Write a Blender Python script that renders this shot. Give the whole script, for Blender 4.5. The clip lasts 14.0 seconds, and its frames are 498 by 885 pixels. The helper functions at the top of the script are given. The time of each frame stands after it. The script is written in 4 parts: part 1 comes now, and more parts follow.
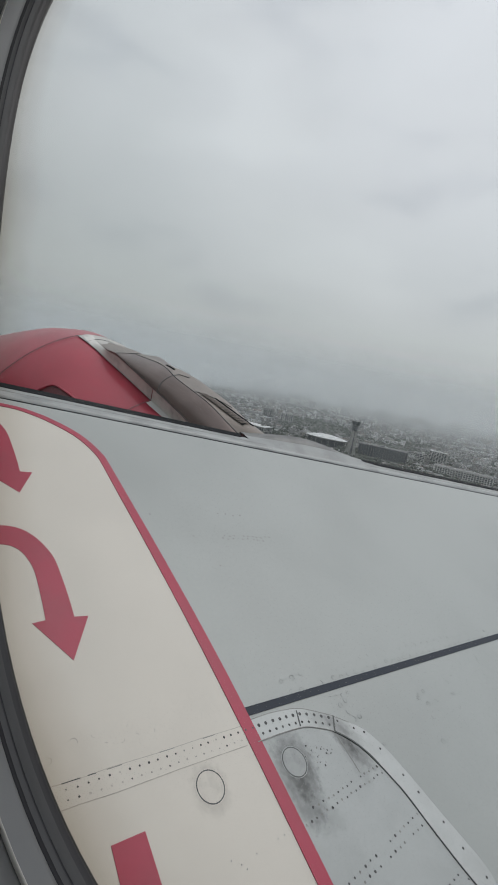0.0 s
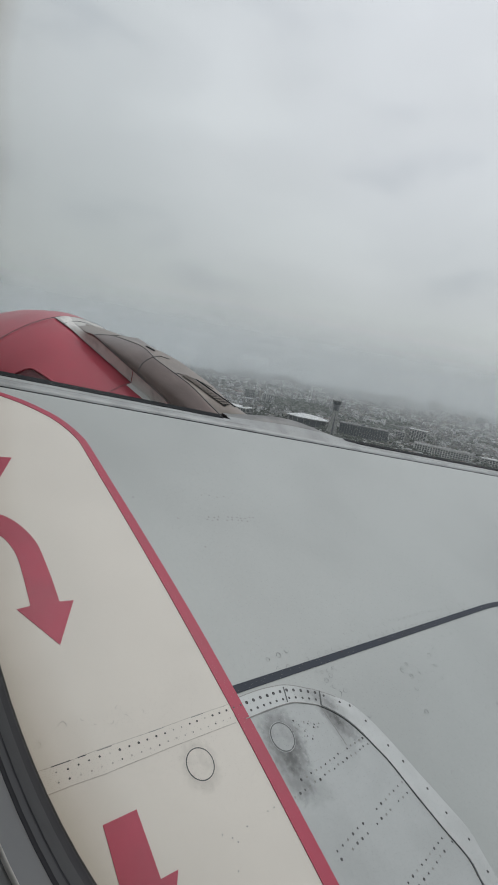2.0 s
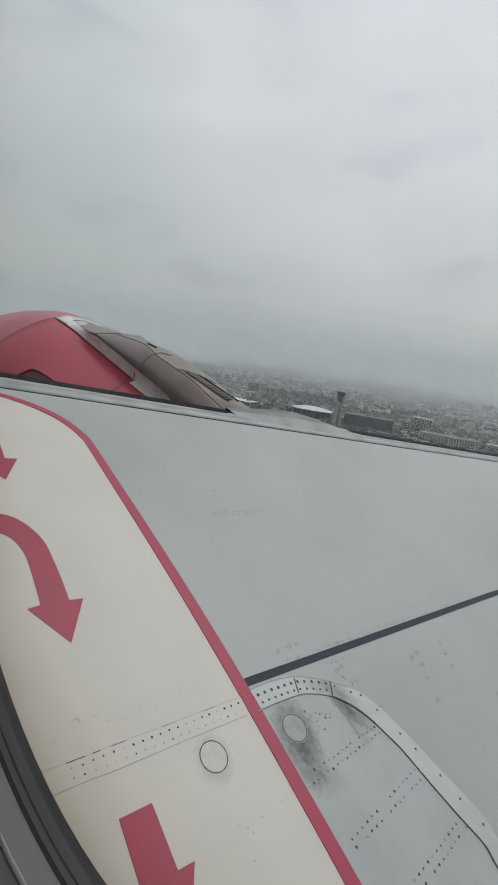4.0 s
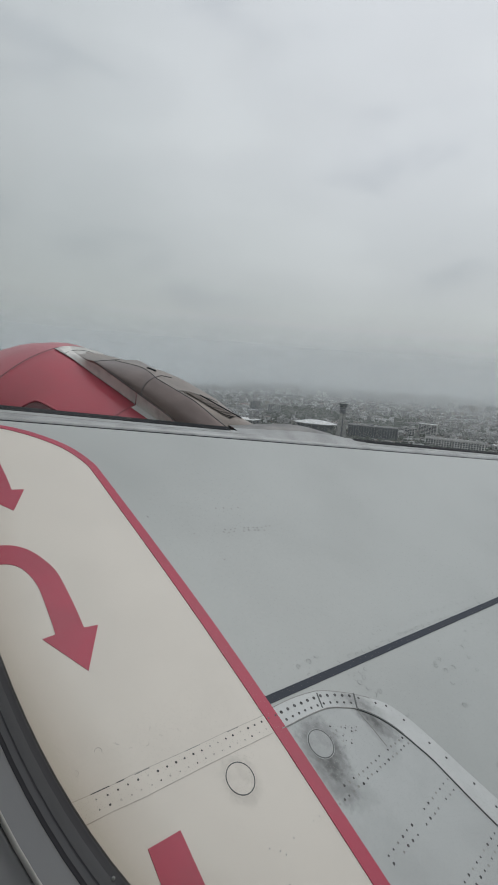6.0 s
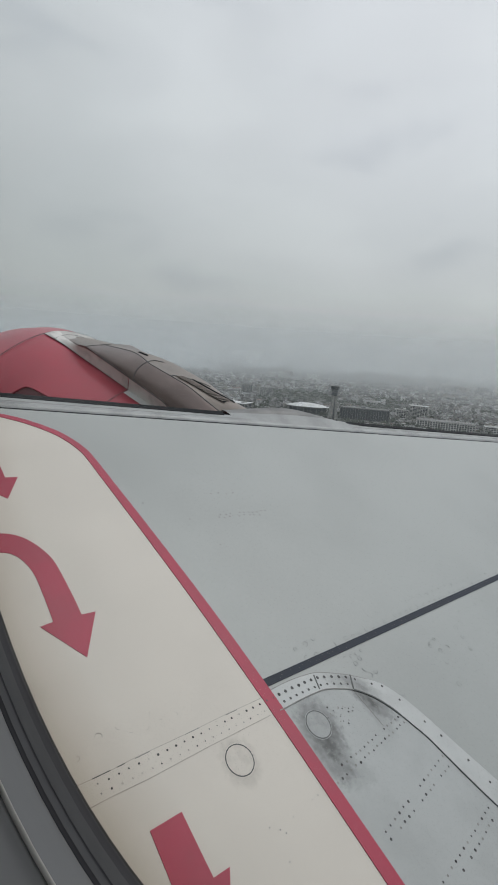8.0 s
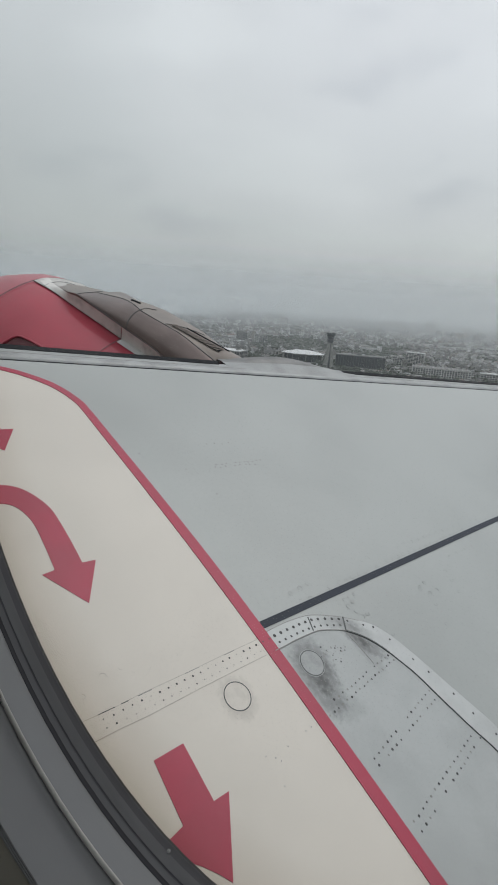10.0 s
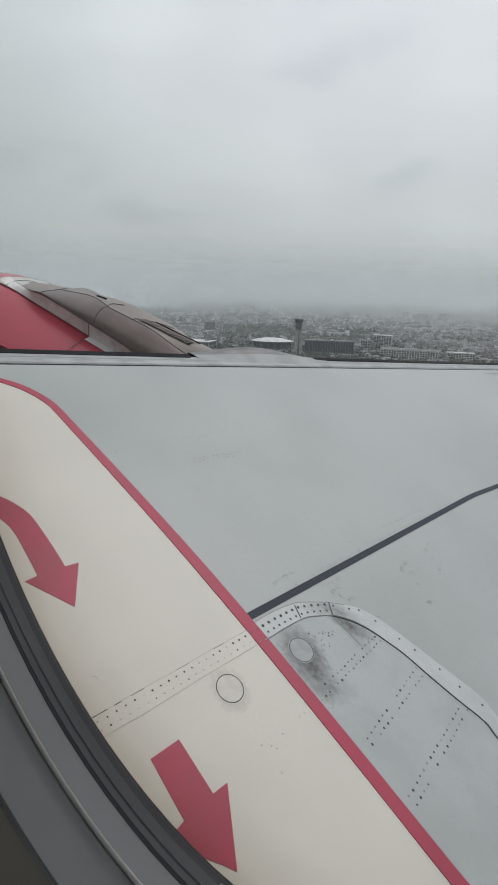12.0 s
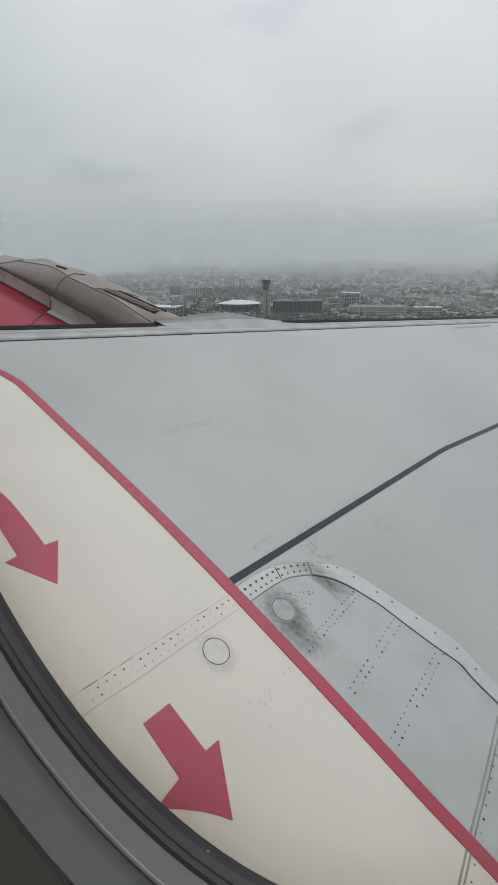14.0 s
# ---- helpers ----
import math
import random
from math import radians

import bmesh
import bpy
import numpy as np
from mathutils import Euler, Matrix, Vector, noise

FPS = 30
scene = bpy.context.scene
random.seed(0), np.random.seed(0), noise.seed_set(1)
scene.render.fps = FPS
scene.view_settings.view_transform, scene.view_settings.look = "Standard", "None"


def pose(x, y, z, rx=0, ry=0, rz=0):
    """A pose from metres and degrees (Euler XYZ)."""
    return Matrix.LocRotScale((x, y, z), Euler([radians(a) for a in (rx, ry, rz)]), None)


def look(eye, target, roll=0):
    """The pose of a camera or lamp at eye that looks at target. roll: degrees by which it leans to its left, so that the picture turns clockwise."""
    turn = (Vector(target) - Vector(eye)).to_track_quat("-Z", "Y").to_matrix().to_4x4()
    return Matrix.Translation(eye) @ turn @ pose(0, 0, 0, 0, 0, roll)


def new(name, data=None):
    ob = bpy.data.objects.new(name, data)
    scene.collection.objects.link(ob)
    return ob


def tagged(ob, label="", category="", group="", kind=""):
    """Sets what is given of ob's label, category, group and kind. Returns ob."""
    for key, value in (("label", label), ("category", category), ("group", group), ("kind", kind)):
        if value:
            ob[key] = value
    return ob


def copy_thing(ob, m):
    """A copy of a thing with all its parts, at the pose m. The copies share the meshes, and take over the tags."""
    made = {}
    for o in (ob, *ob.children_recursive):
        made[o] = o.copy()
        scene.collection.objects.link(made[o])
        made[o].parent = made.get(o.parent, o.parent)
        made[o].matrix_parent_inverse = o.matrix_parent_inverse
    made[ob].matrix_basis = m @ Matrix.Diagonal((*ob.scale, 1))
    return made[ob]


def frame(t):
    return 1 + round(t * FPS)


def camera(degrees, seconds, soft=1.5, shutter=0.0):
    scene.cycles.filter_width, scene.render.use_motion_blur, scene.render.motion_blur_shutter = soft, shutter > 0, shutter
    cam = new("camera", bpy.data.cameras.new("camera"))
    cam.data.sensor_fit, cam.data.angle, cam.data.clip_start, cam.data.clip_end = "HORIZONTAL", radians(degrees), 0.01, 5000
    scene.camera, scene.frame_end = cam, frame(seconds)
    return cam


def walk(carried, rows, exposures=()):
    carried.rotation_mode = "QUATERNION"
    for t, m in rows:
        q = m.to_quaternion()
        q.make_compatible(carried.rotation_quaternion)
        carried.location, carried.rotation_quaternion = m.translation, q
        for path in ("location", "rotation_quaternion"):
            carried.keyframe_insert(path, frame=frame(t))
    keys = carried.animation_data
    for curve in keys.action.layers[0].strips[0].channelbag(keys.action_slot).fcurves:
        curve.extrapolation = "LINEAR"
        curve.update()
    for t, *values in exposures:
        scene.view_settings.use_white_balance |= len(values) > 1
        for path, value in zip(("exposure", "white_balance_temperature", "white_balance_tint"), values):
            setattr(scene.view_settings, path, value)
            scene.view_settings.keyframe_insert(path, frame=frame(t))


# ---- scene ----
cam = camera(49.27, 14.0, soft=1.7)
PATH = [
    (0, pose(0.0000, 0.0000, 0.0000, 81.908, -11.137, 4.761)),
    (0.5, pose(0.0023, -0.0033, 0.0066, 81.400, -9.750, 4.347)),
    (1, pose(0.0039, -0.0073, 0.0090, 81.784, -9.551, 3.898)),
    (1.5, pose(0.0002, -0.0057, 0.0097, 81.941, -10.505, 2.963)),
    (2, pose(-0.0043, 0.0084, -0.0032, 80.302, -10.447, 2.680)),
    (2.5, pose(-0.0001, 0.0047, 0.0020, 79.358, -9.361, 2.628)),
    (3, pose(-0.0006, 0.0050, 0.0018, 79.330, -9.237, 2.572)),
    (5.5, pose(0.0044, 0.0081, -0.0121, 80.982, -6.052, 3.289)),
    (6, pose(0.0053, 0.0081, -0.0155, 81.546, -4.561, 2.807)),
    (6.5, pose(0.0051, 0.0072, -0.0137, 81.752, -3.575, 2.591)),
    (7, pose(0.0035, 0.0057, -0.0080, 81.842, -3.243, 2.363)),
    (7.5, pose(-0.0036, 0.0120, -0.0057, 81.050, -3.547, 2.156)),
    (8, pose(-0.0062, 0.0169, -0.0117, 79.873, -4.121, 1.898)),
    (10.5, pose(-0.0080, 0.0100, 0.0037, 74.072, -3.582, 0.812)),
    (11, pose(-0.0065, 0.0056, 0.0077, 74.386, -2.717, -0.832)),
    (11.5, pose(-0.0180, 0.0242, -0.0092, 74.596, -2.566, -2.183)),
    (12, pose(-0.0212, 0.0180, 0.0060, 73.544, -1.637, -2.148)),
    (12.5, pose(-0.0183, 0.0126, 0.0162, 71.980, -0.574, -3.123)),
    (13, pose(-0.0188, 0.0153, 0.0134, 71.203, -0.281, -3.988)),
    (13.5, pose(-0.0166, 0.0160, 0.0088, 70.460, 0.256, -4.744)),
    (14, pose(-0.0180, 0.0140, 0.0187, 69.842, 0.483, -5.710)),
]
walk(cam, PATH, ((0, 0.21), (3, 0.22), (5.5, 0.18), (8, 0.21), (10.5, 0.32), (12, 0.34), (13.5, 0.40), (14, 0.37)))

# where the wing's upper face and the aircraft's own axes (aft, outboard, up) lie in the world
WING = Matrix(((0.93427, 0.10947, 0.33934, -0.50001), (0.00226, 0.94987, -0.31264, 0.46070), (-0.35655, 0.29286, 0.88719, -1.30722), (0, 0, 0, 1)))
BODY = Matrix(((0.86638, 0.42543, 0.26153, -0.00118), (-0.38927, 0.90337, -0.17998, 0.00111), (-0.31283, 0.05412, 0.94827, -0.00306), (0, 0, 0, 1)))
GROUND = -160.0  # the aircraft flies 160 m above the city

# ---- world, sun ----
world = bpy.data.worlds.new("overcast_sky")
scene.world = world
world.use_nodes = True
wn, wl = world.node_tree.nodes, world.node_tree.links
wn.clear()


def wnode(kind, **values):
    n = wn.new(kind)
    for key, value in values.items():
        n.inputs[key].default_value = value
    return n


def ramp_of(nodes, stops, mode="EASE"):
    r = nodes.new("ShaderNodeValToRGB")
    r.color_ramp.interpolation = mode
    el = r.color_ramp.elements
    while len(el) < len(stops):
        el.new(0.5)
    for e, (at, col) in zip(el, stops):
        e.position = at
        e.color = (*col, 1) if len(col) == 3 else col
    return r


coord = wn.new("ShaderNodeTexCoord")
sky = wn.new("ShaderNodeTexSky")
sky.sky_type, sky.sun_disc = "NISHITA", False
sky.sun_elevation, sky.sun_rotation = radians(52), radians(50)
split = wn.new("ShaderNodeSeparateXYZ")
wl.new(coord.outputs["Generated"], split.inputs[0])
# height of the line of sight, from the hazy horizon up to the bright cloud deck
height_ramp = ramp_of(wn, [(0.0, (0.385, 0.410, 0.412)), (0.03, (0.405, 0.430, 0.434)), (0.10, (0.458, 0.486, 0.492)), (0.20, (0.500, 0.532, 0.547)), (0.34, (0.585, 0.618, 0.644)), (0.52, (0.635, 0.668, 0.702)), (1.0, (0.77, 0.805, 0.845))], "LINEAR")
wl.new(split.outputs["Z"], height_ramp.inputs[0])
stretch = wn.new("ShaderNodeMapping")
stretch.inputs["Scale"].default_value = (1.0, 1.0, 2.4)
wl.new(coord.outputs["Generated"], stretch.inputs[0])
cloud = wnode("ShaderNodeTexNoise", Scale=3.2, Detail=4.0, Roughness=0.45, Distortion=0.2)
wl.new(stretch.outputs[0], cloud.inputs["Vector"])
cloud_ramp = ramp_of(wn, [(0.30, (0.865, 0.872, 0.89)), (0.45, (0.98, 0.98, 0.983)), (0.70, (1.04, 1.04, 1.037))])
wl.new(cloud.outputs["Fac"], cloud_ramp.inputs[0])
shade = wn.new("ShaderNodeMix")
shade.data_type, shade.blend_type = "RGBA", "MULTIPLY"
shade.inputs["Factor"].default_value = 1.0
wl.new(height_ramp.outputs[0], shade.inputs["A"])
wl.new(cloud_ramp.outputs[0], shade.inputs["B"])
# the deck is thicker, and so darker, ahead of the aircraft
side_map = wnode("ShaderNodeMapRange")
side_map.inputs["From Min"].default_value, side_map.inputs["From Max"].default_value = -0.6, 0.4
wl.new(split.outputs["X"], side_map.inputs["Value"])
side_ramp = ramp_of(wn, [(0.0, (0.77, 0.785, 0.775)), (0.25, (0.83, 0.845, 0.835)), (0.5, (0.94, 0.945, 0.94)), (0.75, (1.0, 1.0, 1.0)), (1.0, (1.02, 1.02, 1.02))])
wl.new(side_map.outputs[0], side_ramp.inputs[0])
sided = wn.new("ShaderNodeMix")
sided.data_type, sided.blend_type = "RGBA", "MULTIPLY"
sided.inputs["Factor"].default_value = 1.0
wl.new(shade.outputs["Result"], sided.inputs["A"])
wl.new(side_ramp.outputs[0], sided.inputs["B"])
thin = wnode("ShaderNodeBackground", Strength=0.05)
wl.new(sky.outputs[0], thin.inputs["Color"])
deck = wnode("ShaderNodeBackground", Strength=1.0)
wl.new(sided.outputs["Result"], deck.inputs["Color"])
both = wn.new("ShaderNodeMixShader")
both.inputs[0].default_value = 0.97
out = wn.new("ShaderNodeOutputWorld")
wl.new(thin.outputs[0], both.inputs[1])
wl.new(deck.outputs[0], both.inputs[2])
wl.new(both.outputs[0], out.inputs[0])

sun = new("sun", bpy.data.lights.new("sun", "SUN"))
sun.data.energy, sun.data.angle, sun.data.color = 0.6, radians(35), (1.0, 0.98, 0.95)
sun.matrix_world = look((0, 0, 0), (-0.55, -0.35, -1.0))


# ---- materials ----
def material(name, color, rough=0.5, metal=0.0, vary=0.12, scale=8.0, fine=90.0, bump=0.15, tint=None, spec=0.5, random=0.0, coat=0.0, stretch_xyz=(1, 1, 1), grime=None):
    """A surface with broad stains, fine grain and a little relief, in the object's own metres."""
    m = bpy.data.materials.new(name)
    m.use_nodes = True
    nd, ln = m.node_tree.nodes, m.node_tree.links
    b = nd["Principled BSDF"]
    b.inputs["Metallic"].default_value = metal
    b.inputs["Specular IOR Level"].default_value = spec
    b.inputs["Coat Weight"].default_value = coat
    b.inputs["Coat Roughness"].default_value = 0.12
    co = nd.new("ShaderNodeTexCoord")
    mp = nd.new("ShaderNodeMapping")
    mp.inputs["Scale"].default_value = stretch_xyz
    ln.new(co.outputs["Object"], mp.inputs[0])
    broad = nd.new("ShaderNodeTexNoise")
    broad.inputs["Scale"].default_value, broad.inputs["Detail"].default_value = scale, 4.0
    grain = nd.new("ShaderNodeTexNoise")
    grain.inputs["Scale"].default_value, grain.inputs["Detail"].default_value = fine, 3.0
    for t in (broad, grain):
        ln.new(mp.outputs[0], t.inputs["Vector"])
    other = tint or tuple(c * (1 - 2 * vary) for c in color)
    r = ramp_of(nd, [(0.32, other), (0.62, color), (0.9, tuple(min(1, c * (1 + vary)) for c in color))])
    ln.new(broad.outputs["Fac"], r.inputs[0])
    g = ramp_of(nd, [(0.25, (1 - vary * 0.7,) * 3), (0.75, (1, 1, 1))])
    ln.new(grain.outputs["Fac"], g.inputs[0])
    mul = nd.new("ShaderNodeMix")
    mul.data_type, mul.blend_type = "RGBA", "MULTIPLY"
    mul.inputs["Factor"].default_value = 1.0
    ln.new(r.outputs[0], mul.inputs["A"])
    ln.new(g.outputs[0], mul.inputs["B"])
    last = mul.outputs["Result"]
    if random:
        info = nd.new("ShaderNodeObjectInfo")
        rr = ramp_of(nd, [(0.0, (1 - random,) * 3), (1.0, (1, 1, 1))], "LINEAR")
        ln.new(info.outputs["Random"], rr.inputs[0])
        m2 = nd.new("ShaderNodeMix")
        m2.data_type, m2.blend_type = "RGBA", "MULTIPLY"
        m2.inputs["Factor"].default_value = 1.0
        ln.new(last, m2.inputs["A"])
        ln.new(rr.outputs[0], m2.inputs["B"])
        last = m2.outputs["Result"]
    if grime:
        last = grime(nd, ln, co, last)
    ln.new(last, b.inputs["Base Color"])
    rg = nd.new("ShaderNodeMapRange")
    rg.inputs["To Min"].default_value, rg.inputs["To Max"].default_value = max(0.03, rough - 0.08), min(1, rough + 0.1)
    ln.new(broad.outputs["Fac"], rg.inputs["Value"])
    ln.new(rg.outputs[0], b.inputs["Roughness"])
    bp = nd.new("ShaderNodeBump")
    bp.inputs["Strength"].default_value, bp.inputs["Distance"].default_value = bump, 0.002
    ln.new(grain.outputs["Fac"], bp.inputs["Height"])
    ln.new(bp.outputs[0], b.inputs["Normal"])
    return m


def soot_spot(center, along, long, wide, dark):
    """Grease and soot that has run aft from a fitting: a ragged stain of its own shape."""
    def add(nd, ln, co, last):
        mp = nd.new("ShaderNodeMapping")
        mp.vector_type = "TEXTURE"
        mp.inputs["Location"].default_value = (center[0], center[1], 0)
        mp.inputs["Rotation"].default_value = (0, 0, along)
        mp.inputs["Scale"].default_value = (long, wide, 1)
        ln.new(co.outputs["Object"], mp.inputs[0])
        wob = nd.new("ShaderNodeTexNoise")
        wob.inputs["Scale"].default_value, wob.inputs["Detail"].default_value = 55.0, 8.0
        ln.new(co.outputs["Object"], wob.inputs["Vector"])
        ln_ = nd.new("ShaderNodeVectorMath")
        ln_.operation = "LENGTH"
        ln.new(mp.outputs[0], ln_.inputs[0])
        sm = nd.new("ShaderNodeMath")
        sm.operation = "MULTIPLY_ADD"
        ln.new(wob.outputs["Fac"], sm.inputs[0])
        sm.inputs[1].default_value = 0.75
        ln.new(ln_.outputs["Value"], sm.inputs[2])
        r = ramp_of(nd, [(0.05, (dark,) * 3), (0.5, (0.5 + dark / 2,) * 3), (0.95, (1, 1, 1))])
        mr = nd.new("ShaderNodeMapRange")
        mr.inputs["From Min"].default_value, mr.inputs["From Max"].default_value = 0.35, 1.5
        ln.new(sm.outputs[0], mr.inputs["Value"])
        ln.new(mr.outputs[0], r.inputs[0])
        mx = nd.new("ShaderNodeMix")
        mx.data_type, mx.blend_type = "RGBA", "MULTIPLY"
        mx.inputs["Factor"].default_value = 1.0
        ln.new(last, mx.inputs["A"])
        ln.new(r.outputs[0], mx.inputs["B"])
        return mx.outputs["Result"]
    return add


def chain(*adders):
    def add(nd, ln, co, last):
        for f in adders:
            last = f(nd, ln, co, last)
        return last
    return add


WING_GREY = material("wing_grey_paint", (0.398, 0.418, 0.408), 0.34, 0.0, 0.05, 1.1, 60, 0.03, spec=0.45)
PANEL_GREY = material("panel_grey_paint", (0.425, 0.446, 0.444), 0.45, 0.0, 0.05, 5.0, 70, 0.05,
                      grime=chain(soot_spot((0.664, 1.190), radians(-50), 0.120, 0.100, 0.42), soot_spot((0.662, 1.193), 0.0, 0.078, 0.074, 0.55), soot_spot((0.710, 1.130), radians(-56), 0.125, 0.080, 0.32), soot_spot((0.785, 1.075), radians(20), 0.10, 0.055, 0.72), soot_spot((0.860, 1.366), radians(-16), 0.120, 0.042, 0.28), soot_spot((0.870, 1.335), radians(-38), 0.12, 0.04, 0.72)))
DOUBLER = material("doubler_light_grey", (0.51, 0.53, 0.525), 0.42, 0.0, 0.06, 6.0, 80, 0.05, grime=chain(soot_spot((0.765, 1.405), radians(20), 0.10, 0.06, 0.62), soot_spot((0.83, 1.40), radians(0), 0.09, 0.04, 0.55)))
CREAM = material("cream_walkway_paint", (0.69, 0.648, 0.585), 0.5, 0.0, 0.03, 2.5, 70, 0.04, spec=0.4, grime=soot_spot((0.431, 0.964), radians(-48), 0.080, 0.068, 0.66))
RED = material("red_marking_paint", (0.42, 0.031, 0.074), 0.45, 0.0, 0.06, 6.0, 120, 0.06)
BLACK_SEAL = material("dark_sealant", (0.020, 0.028, 0.044), 0.55, 0.0, 0.1, 7.0, 90, 0.08, spec=0.32)
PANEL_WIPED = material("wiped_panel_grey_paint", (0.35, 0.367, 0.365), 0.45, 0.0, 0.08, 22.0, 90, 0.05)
CREAM_WIPED = material("wiped_cream_paint", (0.66, 0.62, 0.56), 0.5, 0.0, 0.05, 24.0, 90, 0.04, spec=0.4)
RIVET = material("dark_rivet", (0.085, 0.085, 0.088), 0.5, 0.2, 0.1, 60, 300, 0.05, random=0.7)
SEAM = material("panel_seam_shadow_gap", (0.11, 0.115, 0.115), 0.7, 0.0, 0.1, 20, 90, 0.05)
FAINT = material("faint_worn_paint_edge", (0.33, 0.33, 0.315), 0.6, 0.0, 0.1, 20, 90, 0.05, random=0.3)
SLAT = material("worn_slat_metal", (0.37, 0.382, 0.382), 0.42, 0.15, 0.16, 2.0, 30, 0.05, stretch_xyz=(3, 3, 30))
RING_MARK = material("worn_ring_paint", (0.352, 0.372, 0.366), 0.6, 0.0, 0.1, 20, 90, 0.05, random=0.2)
STRAP_MARK = material("faint_cream_paint_edge", (0.57, 0.535, 0.485), 0.6, 0.0, 0.1, 20, 90, 0.05, random=0.2)
RUBBER = material("black_rubber", (0.022, 0.024, 0.027), 0.75, 0.0, 0.15, 20, 120, 0.1, spec=0.12)
NACELLE_RED = material("red_cowl_paint", (0.41, 0.034, 0.062), 0.40, 0.0, 0.09, 1.6, 14, 0.03, coat=0.35)
# cowl red darkened to draw the scoop's shade
DARK_RED = material("red_toned_as_shade", (0.105, 0.014, 0.022), 0.55, 0.0, 0.08, 3.0, 40, 0.03)
BUFF_WALL = material("buff_rendered_wall", (0.42, 0.38, 0.32), 0.85, 0.0, 0.15, 0.1, 1.0, 0.15, random=0.25)
COWL_METAL = material("dull_cowl_metal", (0.52, 0.505, 0.48), 0.42, 0.08, 0.14, 5.0, 70, 0.05)
# cowl metal in a lighter copy, making up for the edge strip's shade
EDGE_METAL = material("brightened_edge_metal", (0.74, 0.72, 0.685), 0.5, 0.05, 0.14, 9.0, 60, 0.06)
BRONZE = material("weathered_bronze_fairing", (0.19, 0.147, 0.135), 0.34, 0.3, 0.16, 2.4, 30, 0.05, stretch_xyz=(0.6, 1, 2))
CAP_GREY = material("warm_grey_fairing", (0.262, 0.226, 0.200), 0.40, 0.25, 0.14, 3.0, 45, 0.05, stretch_xyz=(0.6, 1, 2))
NOSE_GREY = material("streaked_grey_fairing", (0.225, 0.224, 0.22), 0.45, 0.15, 0.16, 2.5, 30, 0.05, stretch_xyz=(2, 2, 20))
WORN_GREY = material("worn_light_grey_paint", (0.335, 0.345, 0.343), 0.42, 0.1, 0.14, 2.5, 30, 0.05, stretch_xyz=(2, 2, 20))
GASKET = material("window_gasket_dark", (0.066, 0.066, 0.080), 0.45, 0.0, 0.12, 14, 60, 0.05)
# gasket rubber darkened to put the groove's shade into colour
GASKET_DEEP = material("window_gasket_groove_shade", (0.045, 0.045, 0.054), 0.6, 0.0, 0.12, 14, 60, 0.05, spec=0.3)
GASKET_RIB = material("window_gasket_light_rib", (0.120, 0.124, 0.135), 0.5, 0.0, 0.14, 14, 60, 0.05)
FRAME_GREY = material("window_frame_dark_grey", (0.325, 0.328, 0.334), 0.5, 0.0, 0.06, 8, 90, 0.06)
RETAINER = material("window_retainer_grey", (0.295, 0.298, 0.304), 0.42, 0.1, 0.06, 8, 90, 0.04)
CABIN = material("cabin_wall_panel", (0.30, 0.28, 0.235), 0.6, 0.0, 0.06, 5, 150, 0.1)
FUSELAGE = material("white_fuselage_paint", (0.62, 0.62, 0.61), 0.35, 0.0, 0.04, 2, 50, 0.03)
CONCRETE = material("weathered_concrete", (0.30, 0.30, 0.285), 0.85, 0.0, 0.18, 0.12, 1.2, 0.2)
TOWER_DARK = material("tower_dark_cladding", (0.095, 0.105, 0.115), 0.35, 0.2, 0.12, 0.2, 1.0, 0.1)
DARK_GLASS = material("dark_window_glass", (0.05, 0.06, 0.07), 0.15, 0.0, 0.15, 0.2, 0.8, 0.05)
WHITE_ROOF = material("white_roof_sheet", (0.66, 0.67, 0.67), 0.5, 0.0, 0.10, 0.08, 0.8, 0.1)
WHITE_WALL = material("white_rendered_wall", (0.58, 0.58, 0.56), 0.8, 0.0, 0.15, 0.1, 1.0, 0.15, random=0.25)
GREY_ROOF = material("grey_roofing", (0.22, 0.22, 0.215), 0.85, 0.0, 0.2, 0.1, 0.9, 0.2, random=0.3)
ASPHALT = material("wet_asphalt", (0.07, 0.075, 0.078), 0.5, 0.0, 0.15, 0.05, 0.5, 0.1)
WATER = material("grey_bay_water", (0.22, 0.24, 0.25), 0.6, 0.0, 0.05, 0.004, 0.05, 0.05)
GROUND_MAT = material("ground_grass_and_earth", (0.105, 0.108, 0.095), 0.95, 0.0, 0.3, 0.012, 0.15, 0.3, tint=(0.050, 0.058, 0.046))
LEAVES = material("monsoon_foliage", (0.062, 0.076, 0.058), 0.9, 0.0, 0.3, 0.05, 0.5, 0.3, tint=(0.035, 0.045, 0.035))


